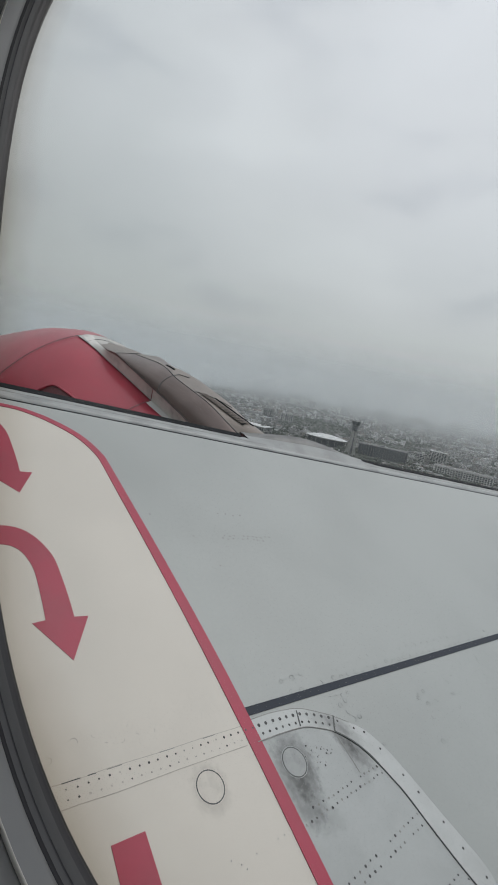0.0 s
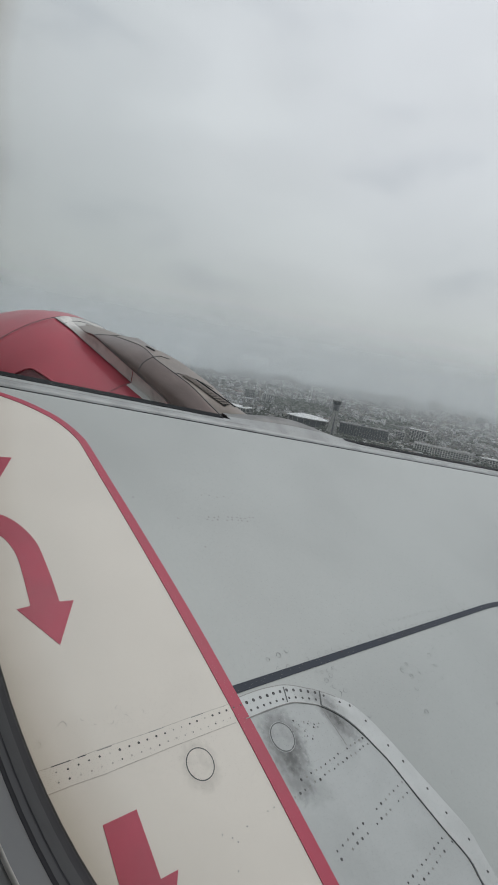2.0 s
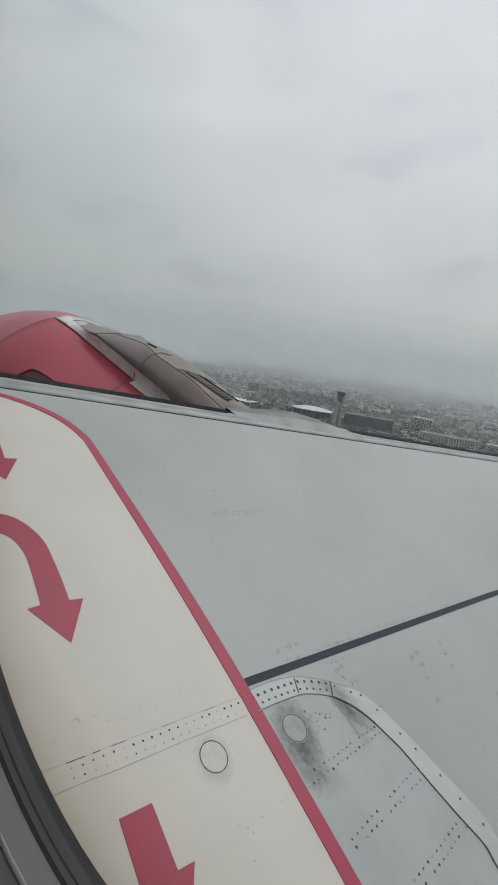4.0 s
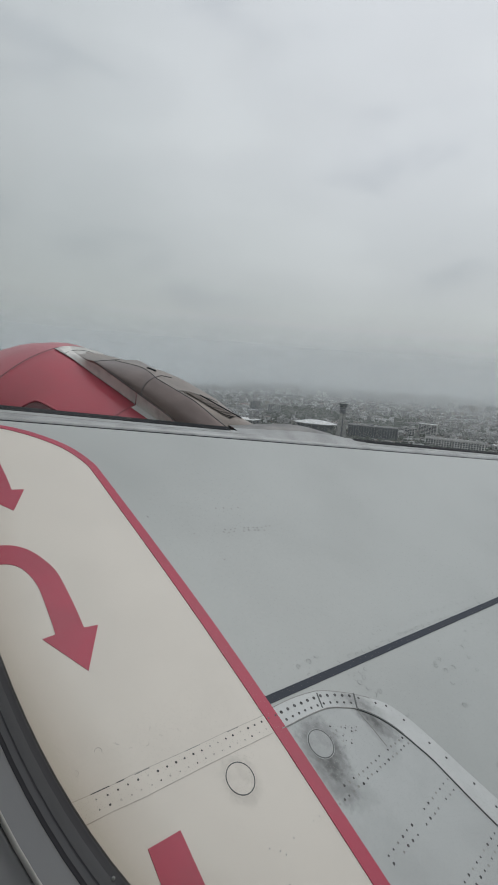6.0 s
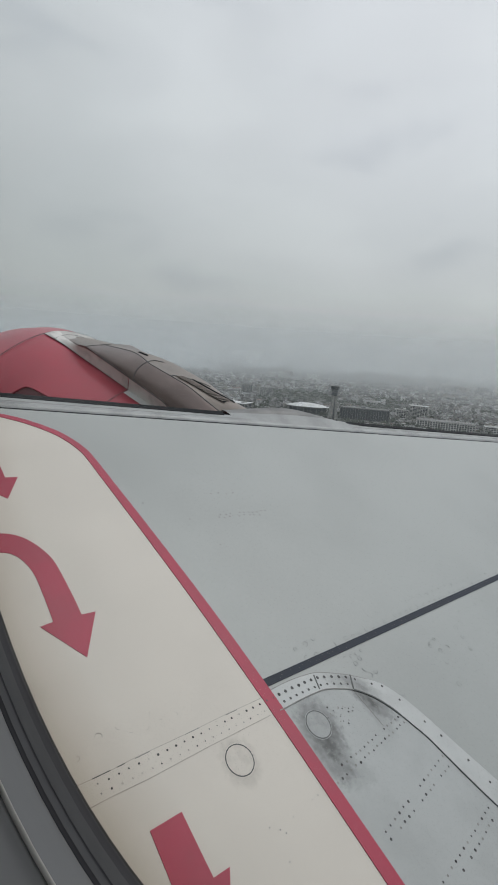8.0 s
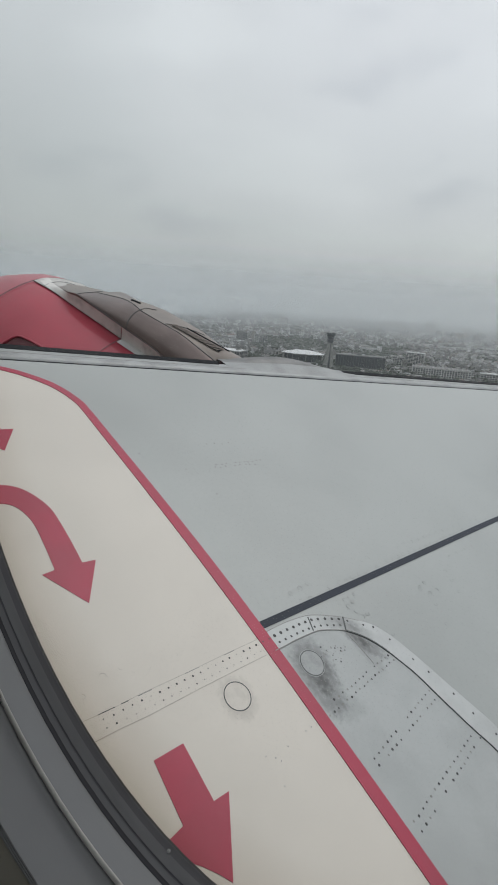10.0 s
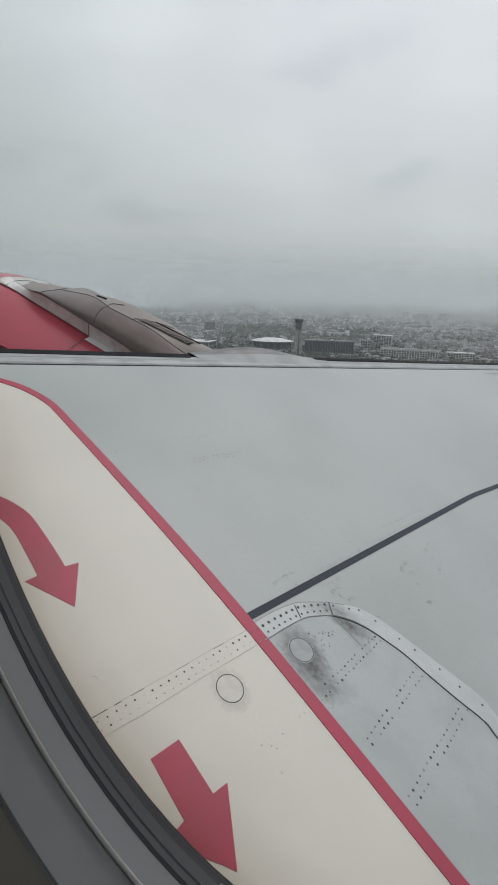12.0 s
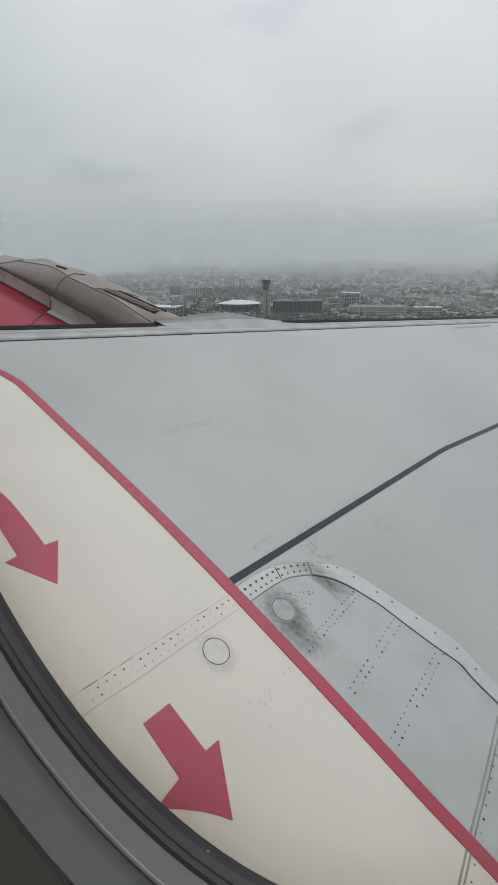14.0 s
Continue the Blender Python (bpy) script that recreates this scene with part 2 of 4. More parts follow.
def facade(name, wall, glass, storey=3.2, bay=3.4, random=0.35):
    """Rendered walls with dark window openings, for houses far away."""
    m = bpy.data.materials.new(name)
    m.use_nodes = True
    nd, ln = m.node_tree.nodes, m.node_tree.links
    b = nd["Principled BSDF"]
    b.inputs["Roughness"].default_value = 0.85
    geo = nd.new("ShaderNodeNewGeometry")
    uvn = nd.new("ShaderNodeUVMap")
    uvn.uv_map = "wall"
    br = nd.new("ShaderNodeTexBrick")
    br.offset = 0.0
    br.inputs["Scale"].default_value = 1.0
    br.inputs["Brick Width"].default_value, br.inputs["Row Height"].default_value = bay, storey
    br.inputs["Mortar Size"].default_value, br.inputs["Mortar Smooth"].default_value = 0.8, 0.05
    br.inputs["Color1"].default_value = br.inputs["Color2"].default_value = (*glass, 1)
    br.inputs["Mortar"].default_value = (1, 1, 1, 1)
    ln.new(uvn.outputs[0], br.inputs["Vector"])
    rr = ramp_of(nd, [(0.0, tuple(c * (1 - random) for c in wall)), (0.42, wall), (0.55, (0.36, 0.33, 0.29)), (0.64, (0.62, 0.62, 0.61)), (1.0, (0.77, 0.77, 0.76))], "LINEAR")
    ln.new(geo.outputs["Random Per Island"], rr.inputs[0])
    stain = nd.new("ShaderNodeTexNoise")
    stain.inputs["Scale"].default_value, stain.inputs["Detail"].default_value = 0.15, 5
    co = nd.new("ShaderNodeTexCoord")
    ln.new(co.outputs["Object"], stain.inputs["Vector"])
    sr = ramp_of(nd, [(0.3, (0.72, 0.72, 0.72)), (0.7, (1, 1, 1))])
    ln.new(stain.outputs["Fac"], sr.inputs[0])
    a = None
    for src in (rr.outputs[0], br.outputs["Color"], sr.outputs[0]):
        if a is None:
            a = src
            continue
        mx = nd.new("ShaderNodeMix")
        mx.data_type, mx.blend_type = "RGBA", "MULTIPLY"
        mx.inputs["Factor"].default_value = 1.0
        ln.new(a, mx.inputs["A"])
        ln.new(src, mx.inputs["B"])
        a = mx.outputs["Result"]
    ln.new(a, b.inputs["Base Color"])
    return m


CITY_WALL = facade("city_facades", (0.42, 0.42, 0.41), (0.19, 0.20, 0.215))


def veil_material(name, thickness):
    """Haze sheet: lets most light through and scatters the rest, thinning out with height."""
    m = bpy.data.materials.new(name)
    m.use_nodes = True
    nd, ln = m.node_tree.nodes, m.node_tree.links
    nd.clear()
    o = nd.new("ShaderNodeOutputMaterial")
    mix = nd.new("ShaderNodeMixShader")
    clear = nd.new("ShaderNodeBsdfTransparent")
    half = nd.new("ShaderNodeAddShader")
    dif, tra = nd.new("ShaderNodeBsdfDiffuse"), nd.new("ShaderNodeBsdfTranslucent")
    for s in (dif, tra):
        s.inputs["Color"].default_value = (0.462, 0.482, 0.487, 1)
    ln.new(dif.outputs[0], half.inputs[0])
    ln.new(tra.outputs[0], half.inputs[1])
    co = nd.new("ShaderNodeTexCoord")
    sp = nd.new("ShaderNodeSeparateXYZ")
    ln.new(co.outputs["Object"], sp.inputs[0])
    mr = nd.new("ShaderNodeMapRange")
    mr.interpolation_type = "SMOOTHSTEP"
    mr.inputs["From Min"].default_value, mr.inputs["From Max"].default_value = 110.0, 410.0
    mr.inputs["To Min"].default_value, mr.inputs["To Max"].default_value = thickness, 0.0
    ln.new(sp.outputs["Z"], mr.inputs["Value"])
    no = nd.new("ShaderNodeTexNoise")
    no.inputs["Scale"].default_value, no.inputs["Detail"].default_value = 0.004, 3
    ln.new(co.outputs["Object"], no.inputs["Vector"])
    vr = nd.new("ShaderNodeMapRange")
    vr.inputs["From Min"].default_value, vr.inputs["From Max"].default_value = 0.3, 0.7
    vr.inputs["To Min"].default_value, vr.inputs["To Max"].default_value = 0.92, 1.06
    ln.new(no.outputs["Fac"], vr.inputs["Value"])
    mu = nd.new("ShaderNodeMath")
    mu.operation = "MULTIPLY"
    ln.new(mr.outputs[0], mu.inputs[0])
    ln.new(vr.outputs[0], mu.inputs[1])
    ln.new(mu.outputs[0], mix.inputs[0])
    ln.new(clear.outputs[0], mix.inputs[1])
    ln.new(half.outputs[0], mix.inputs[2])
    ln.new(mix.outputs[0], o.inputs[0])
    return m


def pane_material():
    """Clear acrylic, its brownish rim tint imitating edge darkening, with a few pale smudges."""
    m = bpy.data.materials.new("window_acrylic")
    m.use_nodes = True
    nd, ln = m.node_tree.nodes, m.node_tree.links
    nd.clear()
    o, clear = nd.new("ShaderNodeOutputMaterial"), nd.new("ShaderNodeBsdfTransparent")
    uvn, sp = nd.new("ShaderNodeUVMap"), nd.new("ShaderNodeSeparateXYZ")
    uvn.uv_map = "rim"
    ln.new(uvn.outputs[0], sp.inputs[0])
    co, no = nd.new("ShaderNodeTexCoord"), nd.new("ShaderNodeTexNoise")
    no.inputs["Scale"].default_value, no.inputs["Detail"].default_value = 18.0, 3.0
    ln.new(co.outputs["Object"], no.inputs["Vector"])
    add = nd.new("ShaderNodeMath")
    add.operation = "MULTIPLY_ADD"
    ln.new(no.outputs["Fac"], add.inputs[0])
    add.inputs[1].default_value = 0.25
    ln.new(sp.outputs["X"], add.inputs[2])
    # rim darkening is painted into the tint, clearing towards the middle
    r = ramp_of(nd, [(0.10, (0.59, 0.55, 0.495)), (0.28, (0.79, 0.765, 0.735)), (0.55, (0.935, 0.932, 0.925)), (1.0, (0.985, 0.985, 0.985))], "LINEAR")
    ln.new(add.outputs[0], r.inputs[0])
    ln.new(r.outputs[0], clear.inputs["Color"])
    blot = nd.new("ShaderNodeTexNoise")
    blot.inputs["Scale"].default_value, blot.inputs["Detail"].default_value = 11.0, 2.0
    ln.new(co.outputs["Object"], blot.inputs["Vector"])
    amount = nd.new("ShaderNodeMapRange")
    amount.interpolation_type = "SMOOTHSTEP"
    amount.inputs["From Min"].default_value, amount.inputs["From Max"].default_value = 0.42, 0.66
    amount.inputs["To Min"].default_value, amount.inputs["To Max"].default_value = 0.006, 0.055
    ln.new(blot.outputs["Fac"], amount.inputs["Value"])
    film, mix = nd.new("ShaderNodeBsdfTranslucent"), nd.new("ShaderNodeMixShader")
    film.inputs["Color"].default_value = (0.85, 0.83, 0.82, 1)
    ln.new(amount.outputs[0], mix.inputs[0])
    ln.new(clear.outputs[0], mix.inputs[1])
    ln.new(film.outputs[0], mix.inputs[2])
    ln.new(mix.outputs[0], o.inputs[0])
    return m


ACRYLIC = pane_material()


# ---- mesh helpers ----
def mesh_of(name, verts, faces, mat, smooth=False):
    me = bpy.data.meshes.new(name)
    me.from_pydata([tuple(v) for v in verts], [], faces)
    me.materials.append(mat)
    if smooth:
        me.polygons.foreach_set("use_smooth", [True] * len(me.polygons))
    me.update()
    return me


def child(name, me, parent, label="", m=None):
    ob = new(name, me)
    ob.parent = parent
    if m is not None:
        ob.matrix_local = m
    return tagged(ob, label)


def part(name, bm, mat, parent, label="", smooth=False):
    bmesh.ops.recalc_face_normals(bm, faces=bm.faces)
    me = bpy.data.meshes.new(name)
    bm.to_mesh(me)
    bm.free()
    me.materials.append(mat)
    if smooth:
        me.polygons.foreach_set("use_smooth", [True] * len(me.polygons))
    return child(name, me, parent, label)


def thing(name, m, label, category, group="", kind=""):
    ob = new(name)
    ob.matrix_world = m
    ob.empty_display_size = 0.1
    return tagged(ob, label, category, group, kind)


def slab(outline, z0, z1, lift=None):
    """A flat plate from an outline in x and y, its top following lift(x, y)."""
    bm = bmesh.new()
    f = lift or (lambda x, y: 0.0)
    top = [bm.verts.new((x, y, z1 + f(x, y))) for x, y in outline]
    low = [bm.verts.new((x, y, z0 + f(x, y))) for x, y in outline]
    bm.faces.new(top)
    bm.faces.new(low[::-1])
    for i in range(len(top)):
        j = (i + 1) % len(top)
        bm.faces.new((top[i], low[i], low[j], top[j]))
    bmesh.ops.triangulate(bm, faces=[g for g in bm.faces if len(g.verts) > 4])
    return bm


def smooth_line(points, steps=6, closed=False):
    """A Catmull-Rom line through the points."""
    p = [Vector(q) for q in points]
    res = []
    n = len(p)
    for i in range(n if closed else n - 1):
        a, b, c, e = (p[(i + k) % n] for k in (-1, 0, 1, 2)) if closed else (p[max(i - 1, 0)], p[i], p[i + 1], p[min(i + 2, n - 1)])
        for s in range(steps):
            t = s / steps
            res.append(0.5 * ((2 * b) + (c - a) * t + (2 * a - 5 * b + 4 * c - e) * t * t + (3 * b - a - 3 * c + e) * t ** 3))
    if not closed:
        res.append(p[-1])
    return [tuple(q) for q in res]


def ribbon(line, width, z0, z1, lift=None):
    """A raised strip along a line in x and y; width is a number or a function of the place."""
    pts = [Vector((q[0], q[1])) for q in line]
    left, right = [], []
    for i, q in enumerate(pts):
        d = (pts[min(i + 1, len(pts) - 1)] - pts[max(i - 1, 0)]).normalized()
        n = Vector((-d.y, d.x)) * (width(q) if callable(width) else width) / 2
        left.append(q + n)
        right.append(q - n)
    bm = bmesh.new()
    f = lift or (lambda x, y: 0.0)
    rows = [[bm.verts.new((v.x, v.y, z + f(v.x, v.y))) for v in side] for side, z in ((left, z1), (right, z1), (right, z0), (left, z0))]
    for i in range(len(pts) - 1):
        for a, b in ((0, 1), (1, 2), (2, 3), (3, 0)):
            bm.faces.new((rows[a][i], rows[a][i + 1], rows[b][i + 1], rows[b][i]))
    bm.faces.new([r[0] for r in rows])
    bm.faces.new([r[-1] for r in rows][::-1])
    return bm


def tube(line, radius, sides=6):
    """A round wire along a line in space."""
    pts = [Vector(q) for q in line]
    bm = bmesh.new()
    rings = []
    for i, q in enumerate(pts):
        d = (pts[min(i + 1, len(pts) - 1)] - pts[max(i - 1, 0)]).normalized()
        u = d.orthogonal().normalized() if abs(d.z) > 0.95 else d.cross(Vector((0, 0, 1))).normalized()
        v = d.cross(u)
        rings.append([bm.verts.new(q + radius * (math.cos(a) * u + math.sin(a) * v)) for a in (2 * math.pi * k / sides for k in range(sides))])
    for a, b in zip(rings, rings[1:]):
        for k in range(sides):
            bm.faces.new((a[k], a[(k + 1) % sides], b[(k + 1) % sides], b[k]))
    bm.faces.new(rings[0][::-1])
    bm.faces.new(rings[-1])
    return bm


def grid_mesh(rows, closed=False):
    """A skin over rows of points."""
    bm = bmesh.new()
    vs = [[bm.verts.new(q) for q in r] for r in rows]
    for a, b in zip(vs, vs[1:]):
        m = len(a)
        for k in range(m if closed else m - 1):
            bm.faces.new((a[k], a[(k + 1) % m], b[(k + 1) % m], b[k]))
    return bm


def box(bm, x0, x1, y0, y1, z0, z1):
    v = [bm.verts.new((x, y, z)) for z in (z0, z1) for x, y in ((x0, y0), (x1, y0), (x1, y1), (x0, y1))]
    for q in ((3, 2, 1, 0), (4, 5, 6, 7), (0, 1, 5, 4), (1, 2, 6, 5), (2, 3, 7, 6), (3, 0, 4, 7)):
        bm.faces.new([v[i] for i in q])
    return bm


# ---- the wing ----
# its front edge runs outboard along SPAN from NOSE; AFT points to the rear across it
NOSE = Vector((-0.752, 2.407))
SPAN = Vector((0.765, 0.644)).normalized()
AFT = Vector((SPAN.y, -SPAN.x))


def wing_at(s, a):
    """The place s metres outboard and a metres aft of the front edge."""
    p = NOSE + float(s) * SPAN + float(a) * AFT
    return p.x, p.y


def droop(x, y):
    """How far the skin falls away towards the front edge."""
    a = (Vector((x, y)) - NOSE).dot(AFT)
    return -0.02 * max(0.0, 1 - a / 0.22) ** 2 if a < 0.22 else 0.0


wing = thing("airplane_wing", WING, "light grey airplane wing with cream walkway and red arrows", "wing")
ROOT, TIP = -2.6, 9.0
rows = []
for k, s in enumerate(np.linspace(ROOT, TIP, 30)):
    rows.append([(*wing_at(s, a), droop(*wing_at(s, a))) for a in (0.142, 0.155, 0.17, 0.2, 0.24, 0.5, 1.0, 1.6, 2.2, 2.8, 3.4, 4.0)])
bm = grid_mesh(rows)
ext = bmesh.ops.extrude_face_region(bm, geom=list(bm.faces))
bmesh.ops.translate(bm, verts=[v for v in ext["geom"] if isinstance(v, bmesh.types.BMVert)], vec=(0, 0, -0.16))
part("upper_skin", bm, WING_GREY, wing, "smooth light grey painted skin", True)

# the front slat: a bright strip that rolls over into the nose
slat_rows = []
for s in np.linspace(ROOT, TIP, 40):
    prof = [(0.125, -0.03), (0.123, -0.007), (0.07, -0.012), (0.03, -0.021), (0.0, -0.030), (-0.03, -0.050), (-0.05, -0.085), (-0.05, -0.14), (0.0, -0.2), (0.1, -0.23)]
    slat_rows.append([(*wing_at(s, a), z) for a, z in prof])
part("slat", grid_mesh(slat_rows), SLAT, wing, "streaked bare metal leading edge slat", True)
part("slat_gap", ribbon([wing_at(s, 0.131) for s in np.linspace(ROOT, TIP, 30)], 0.030, -0.05, -0.0095), RUBBER, wing, "dark gap behind the slat")
part("slat_seam", ribbon([wing_at(s, 0.055) for s in np.linspace(ROOT, TIP, 30)], 0.005, -0.03, -0.0145), FAINT, wing)
part("edge_seal", ribbon([wing_at(s, -0.006) for s in np.linspace(ROOT, 0.90, 20)], 0.034, -0.06, -0.0235), RUBBER, wing, "black rubber seal on the edge")
part("outer_edge_seal", ribbon([wing_at(s, -0.008) for s in np.linspace(2.0, TIP, 30)], 0.03, -0.06, -0.022), RUBBER, wing, "thin black seal on the edge")

# swelling of the nose where the pylon passes below
def hump(s0, s1, n, profile, until=2.12):
    res = []
    for s in np.linspace(s0, s1, n):
        k = math.sin(math.pi * max(0.0, s - 0.95) / (until - 0.95)) ** 1.4 if s < until else 0.0
        res.append([(*wing_at(s, a), z + lift * k) for a, z, lift in profile])
    return grid_mesh(res)


part("nose_swelling", hump(0.95, 2.12, 30, ((0.112, -0.010, -0.004), (0.07, -0.014, 0.005), (0.03, -0.020, 0.014), (-0.01, -0.028, 0.021), (-0.035, -0.036, 0.024))), WORN_GREY, wing, "rounded light grey swelling on the leading edge", True)
part("nose_fairing", hump(0.96, 1.95, 24, ((-0.030, -0.038, 0.022), (-0.05, -0.042, 0.036), (-0.10, -0.06, 0.056), (-0.15, -0.16, 0.05)), 1.95), NOSE_GREY, wing, "warm grey fairing over the pylon", True)

# cream walkway, bounded by a red line with a rounded corner
front = [(-1.75, 1.18), (-1.40, 1.52), (-1.10, 1.842), (-0.97, 1.963), (-0.87, 2.011), (-0.80, 2.030), (-0.735, 2.040), (-0.675, 2.042), (-0.61, 2.031), (-0.55, 2.010), (-0.504, 1.984), (-0.331, 1.853), (-0.10, 1.677), (0.20, 1.441), (0.50, 1.190), (0.84, 0.890), (1.11, 0.645), (1.277, 0.500), (2.1, -0.235)]
edge_line = smooth_line(front, 5)
cream = [(x, y) for x, y in edge_line] + [(1.2, -1.1), (-0.2, -0.7), (-1.2, 0.5)]
part("walkway_paint", slab(cream, 0.0005, 0.002), CREAM, wing, "cream painted escape walkway")


def line_width(q):
    return 0.022 + 0.025 * min(1.0, max(0.0, (q.x + 0.95) / 1.25)) ** 0.6


part("walkway_line", ribbon(edge_line, line_width, 0.001, 0.0047), RED, wing, "red walkway border line")

head = [(-0.174, 1.205), (-0.140, 1.237), (-0.094, 1.074), (-0.262, 1.104), (-0.237, 1.138)]
outer = smooth_line([(-0.64, 1.270), (-0.60, 1.324), (-0.563, 1.370), (-0.517, 1.395), (-0.458, 1.400), (-0.376, 1.376), (-0.331, 1.346), (-0.255, 1.281), (-0.208, 1.238), (-0.174, 1.205)], 4)
inner = smooth_line([(-0.237, 1.138), (-0.269, 1.172), (-0.325, 1.228), (-0.377, 1.278), (-0.424, 1.303), (-0.461, 1.314), (-0.500, 1.308), (-0.535, 1.276), (-0.565, 1.232)], 4)


def eased(line, passes=3):
    """The line with its kinks worn round, its ends kept."""
    p = [Vector(q) for q in line]
    for _ in range(passes):
        p = [p[0]] + [(p[i - 1] + 2 * p[i] + p[i + 1]) / 4 for i in range(1, len(p) - 1)] + [p[-1]]
    return [tuple(q) for q in p]


outer, inner = eased(outer, 6), eased(inner, 6)
for dx, dy, short in ((0, 0, 0.0), (-0.523, 0.433, 0.034)):
    tip = (head[2][0] - 0.3 * short, head[2][1] + short)  # the forward arrow has the blunter head
    shape = [(x + dx, y + dy) for x, y in outer[:-1] + [head[0], head[1], tip, head[3]] + inner]
    part("curved_arrow", slab(shape, 0.001, 0.0035), RED, wing, "curved red escape arrow")
arrow = [(0.2375, 0.713), (0.301, 0.781), (0.416, 0.674), (0.4507, 0.709), (0.499, 0.524), (0.462, 0.530), (0.42, 0.533), (0.36, 0.531), (0.303, 0.525), (0.352, 0.598)]
part("straight_arrow", slab(arrow, 0.001, 0.0035), RED, wing, "straight red escape arrow")

# dark sealant line, bent where it passes the next rib
part("sealant_line", ribbon([(0.455, 1.241), (1.74, 2.592), (1.78, 2.632), (1.83, 2.680), (2.426, 3.225), (4.4, 5.03)], 0.028, 0.0005, 0.003), BLACK_SEAL, wing, "dark blue-grey sealant line")

# fairing panel with its light doubler
out_edge = smooth_line([(0.482, 1.228), (0.543, 1.295), (0.607, 1.353), (0.651, 1.384), (0.720, 1.414), (0.779, 1.434), (0.845, 1.450), (0.914, 1.459), (0.990, 1.442), (1.054, 1.416), (1.143, 1.372), (1.208, 1.337), (1.315, 1.283), (1.397, 1.237), (1.450, 1.172), (1.524, 1.09), (1.70, 0.93), (1.95, 0.70)], 4)
in_edge = smooth_line([(0.512, 1.160), (0.549, 1.197), (0.588, 1.240), (0.641, 1.293), (0.685, 1.331), (0.742, 1.360), (0.792, 1.379), (0.859, 1.386), (0.917, 1.380), (0.974, 1.363), (1.030, 1.340), (1.085, 1.315), (1.189, 1.250), (1.289, 1.191), (1.378, 1.142), (1.416, 1.093), (1.495, 1.015), (1.66, 0.86), (1.9, 0.62)], 4)
access = part("access_panel", slab(in_edge + [(2.1, -0.235), (1.45, 0.345), (1.277, 0.50), (0.84, 0.90), (0.50, 1.19)], 0.0003, 0.0018), PANEL_GREY, wing, "grease-stained grey access panel")
doubler = part("panel_doubler", slab(out_edge + in_edge[::-1], 0.0003, 0.0042), DOUBLER, wing, "light grey riveted doubler strip")
part("panel_seam", ribbon(in_edge[2:25], 0.0030, 0.0005, 0.0050), FAINT, wing)
part("panel_seam", ribbon(in_edge[24:37], 0.0056, 0.0005, 0.0052), SEAM, wing)
part("panel_seam", ribbon(in_edge[36:57], 0.0034, 0.0005, 0.0050), SEAM, wing)
part("panel_seam", ribbon(in_edge[56:], 0.0052, 0.0005, 0.0050), SEAM, wing)
part("doubler_edge", ribbon(out_edge[:25], 0.0026, 0.0005, 0.0046), FAINT, doubler)
for a, b, w in (((0.635, 1.366), (0.661, 1.318), 0.0052), ((0.777, 1.436), (0.792, 1.379), 0.0060)):
    part("joint_line", ribbon([a, b], w, 0.001, 0.0048), SEAM, doubler)
part("joint_line", ribbon([(0.794, 1.376), (0.850, 1.333), (0.905, 1.288)], 0.0030, 0.0008, 0.0024), FAINT, access)
part("outer_seam", ribbon([(1.475, 0.965), (1.332, 0.747), (1.219, 0.583), (1.139, 0.462), (0.98, 0.22)], 0.006, 0.0008, 0.0042), FAINT, wing)
part("outer_seam", ribbon([(1.489, 0.958), (1.345, 0.741), (1.231, 0.577), (1.151, 0.456), (0.992, 0.214)], 0.004, 0.0008, 0.0042), FAINT, wing)

# the strap under the cream paint
STRAP_TOP = [(-0.30, 0.385), (0.026, 0.735), (0.060, 0.769), (0.107, 0.818), (0.145, 0.862), (0.256, 0.976), (0.360, 1.088), (0.442, 1.172), (0.47, 1.203)]
STRAP_LOW = [(-0.26, 0.350), (0.079, 0.704), (0.124, 0.753), (0.190, 0.818), (0.251, 0.884), (0.324, 0.963), (0.404, 1.047), (0.499, 1.146)]
strap = part("strap", slab(STRAP_TOP + STRAP_LOW[::-1], 0.0005, 0.0027), CREAM, wing, "cream painted riveted strap")
part("strap_edge", ribbon(STRAP_LOW, 0.0018, 0.001, 0.0029), STRAP_MARK, strap)
part("strap_edge", ribbon(STRAP_TOP, 0.0016, 0.001, 0.0029), STRAP_MARK, strap)
for a, b, w in ((0.00, 0.09, 0.0024), (0.125, 0.165, 0.0025), (0.22, 0.30, 0.0020), (0.51, 0.60, 0.0022), (0.78, 0.86, 0.0020)):
    pa, pb = Vector((0.060, 0.769)), Vector((0.442, 1.172))
    part("strap_edge", ribbon([pa + (pb - pa) * a, pa + (pb - pa) * b], w, 0.001, 0.0031), SEAM if w > 0.0023 else FAINT, strap)


def disc_mesh(name, r, mat, sides=10, z=0.0012):
    v = [(0, 0, z)] + [(r * math.cos(2 * math.pi * k / sides), r * math.sin(2 * math.pi * k / sides), z) for k in range(sides)]
    v += [(x * 1.15, y * 1.15, 0) for x, y, _ in v[1:]]
    f = [(0, 1 + k, 1 + (k + 1) % sides) for k in range(sides)] + [(1 + k, 1 + sides + k, 1 + sides + (k + 1) % sides, 1 + (k + 1) % sides) for k in range(sides)]
    return mesh_of(name, v, f, mat)


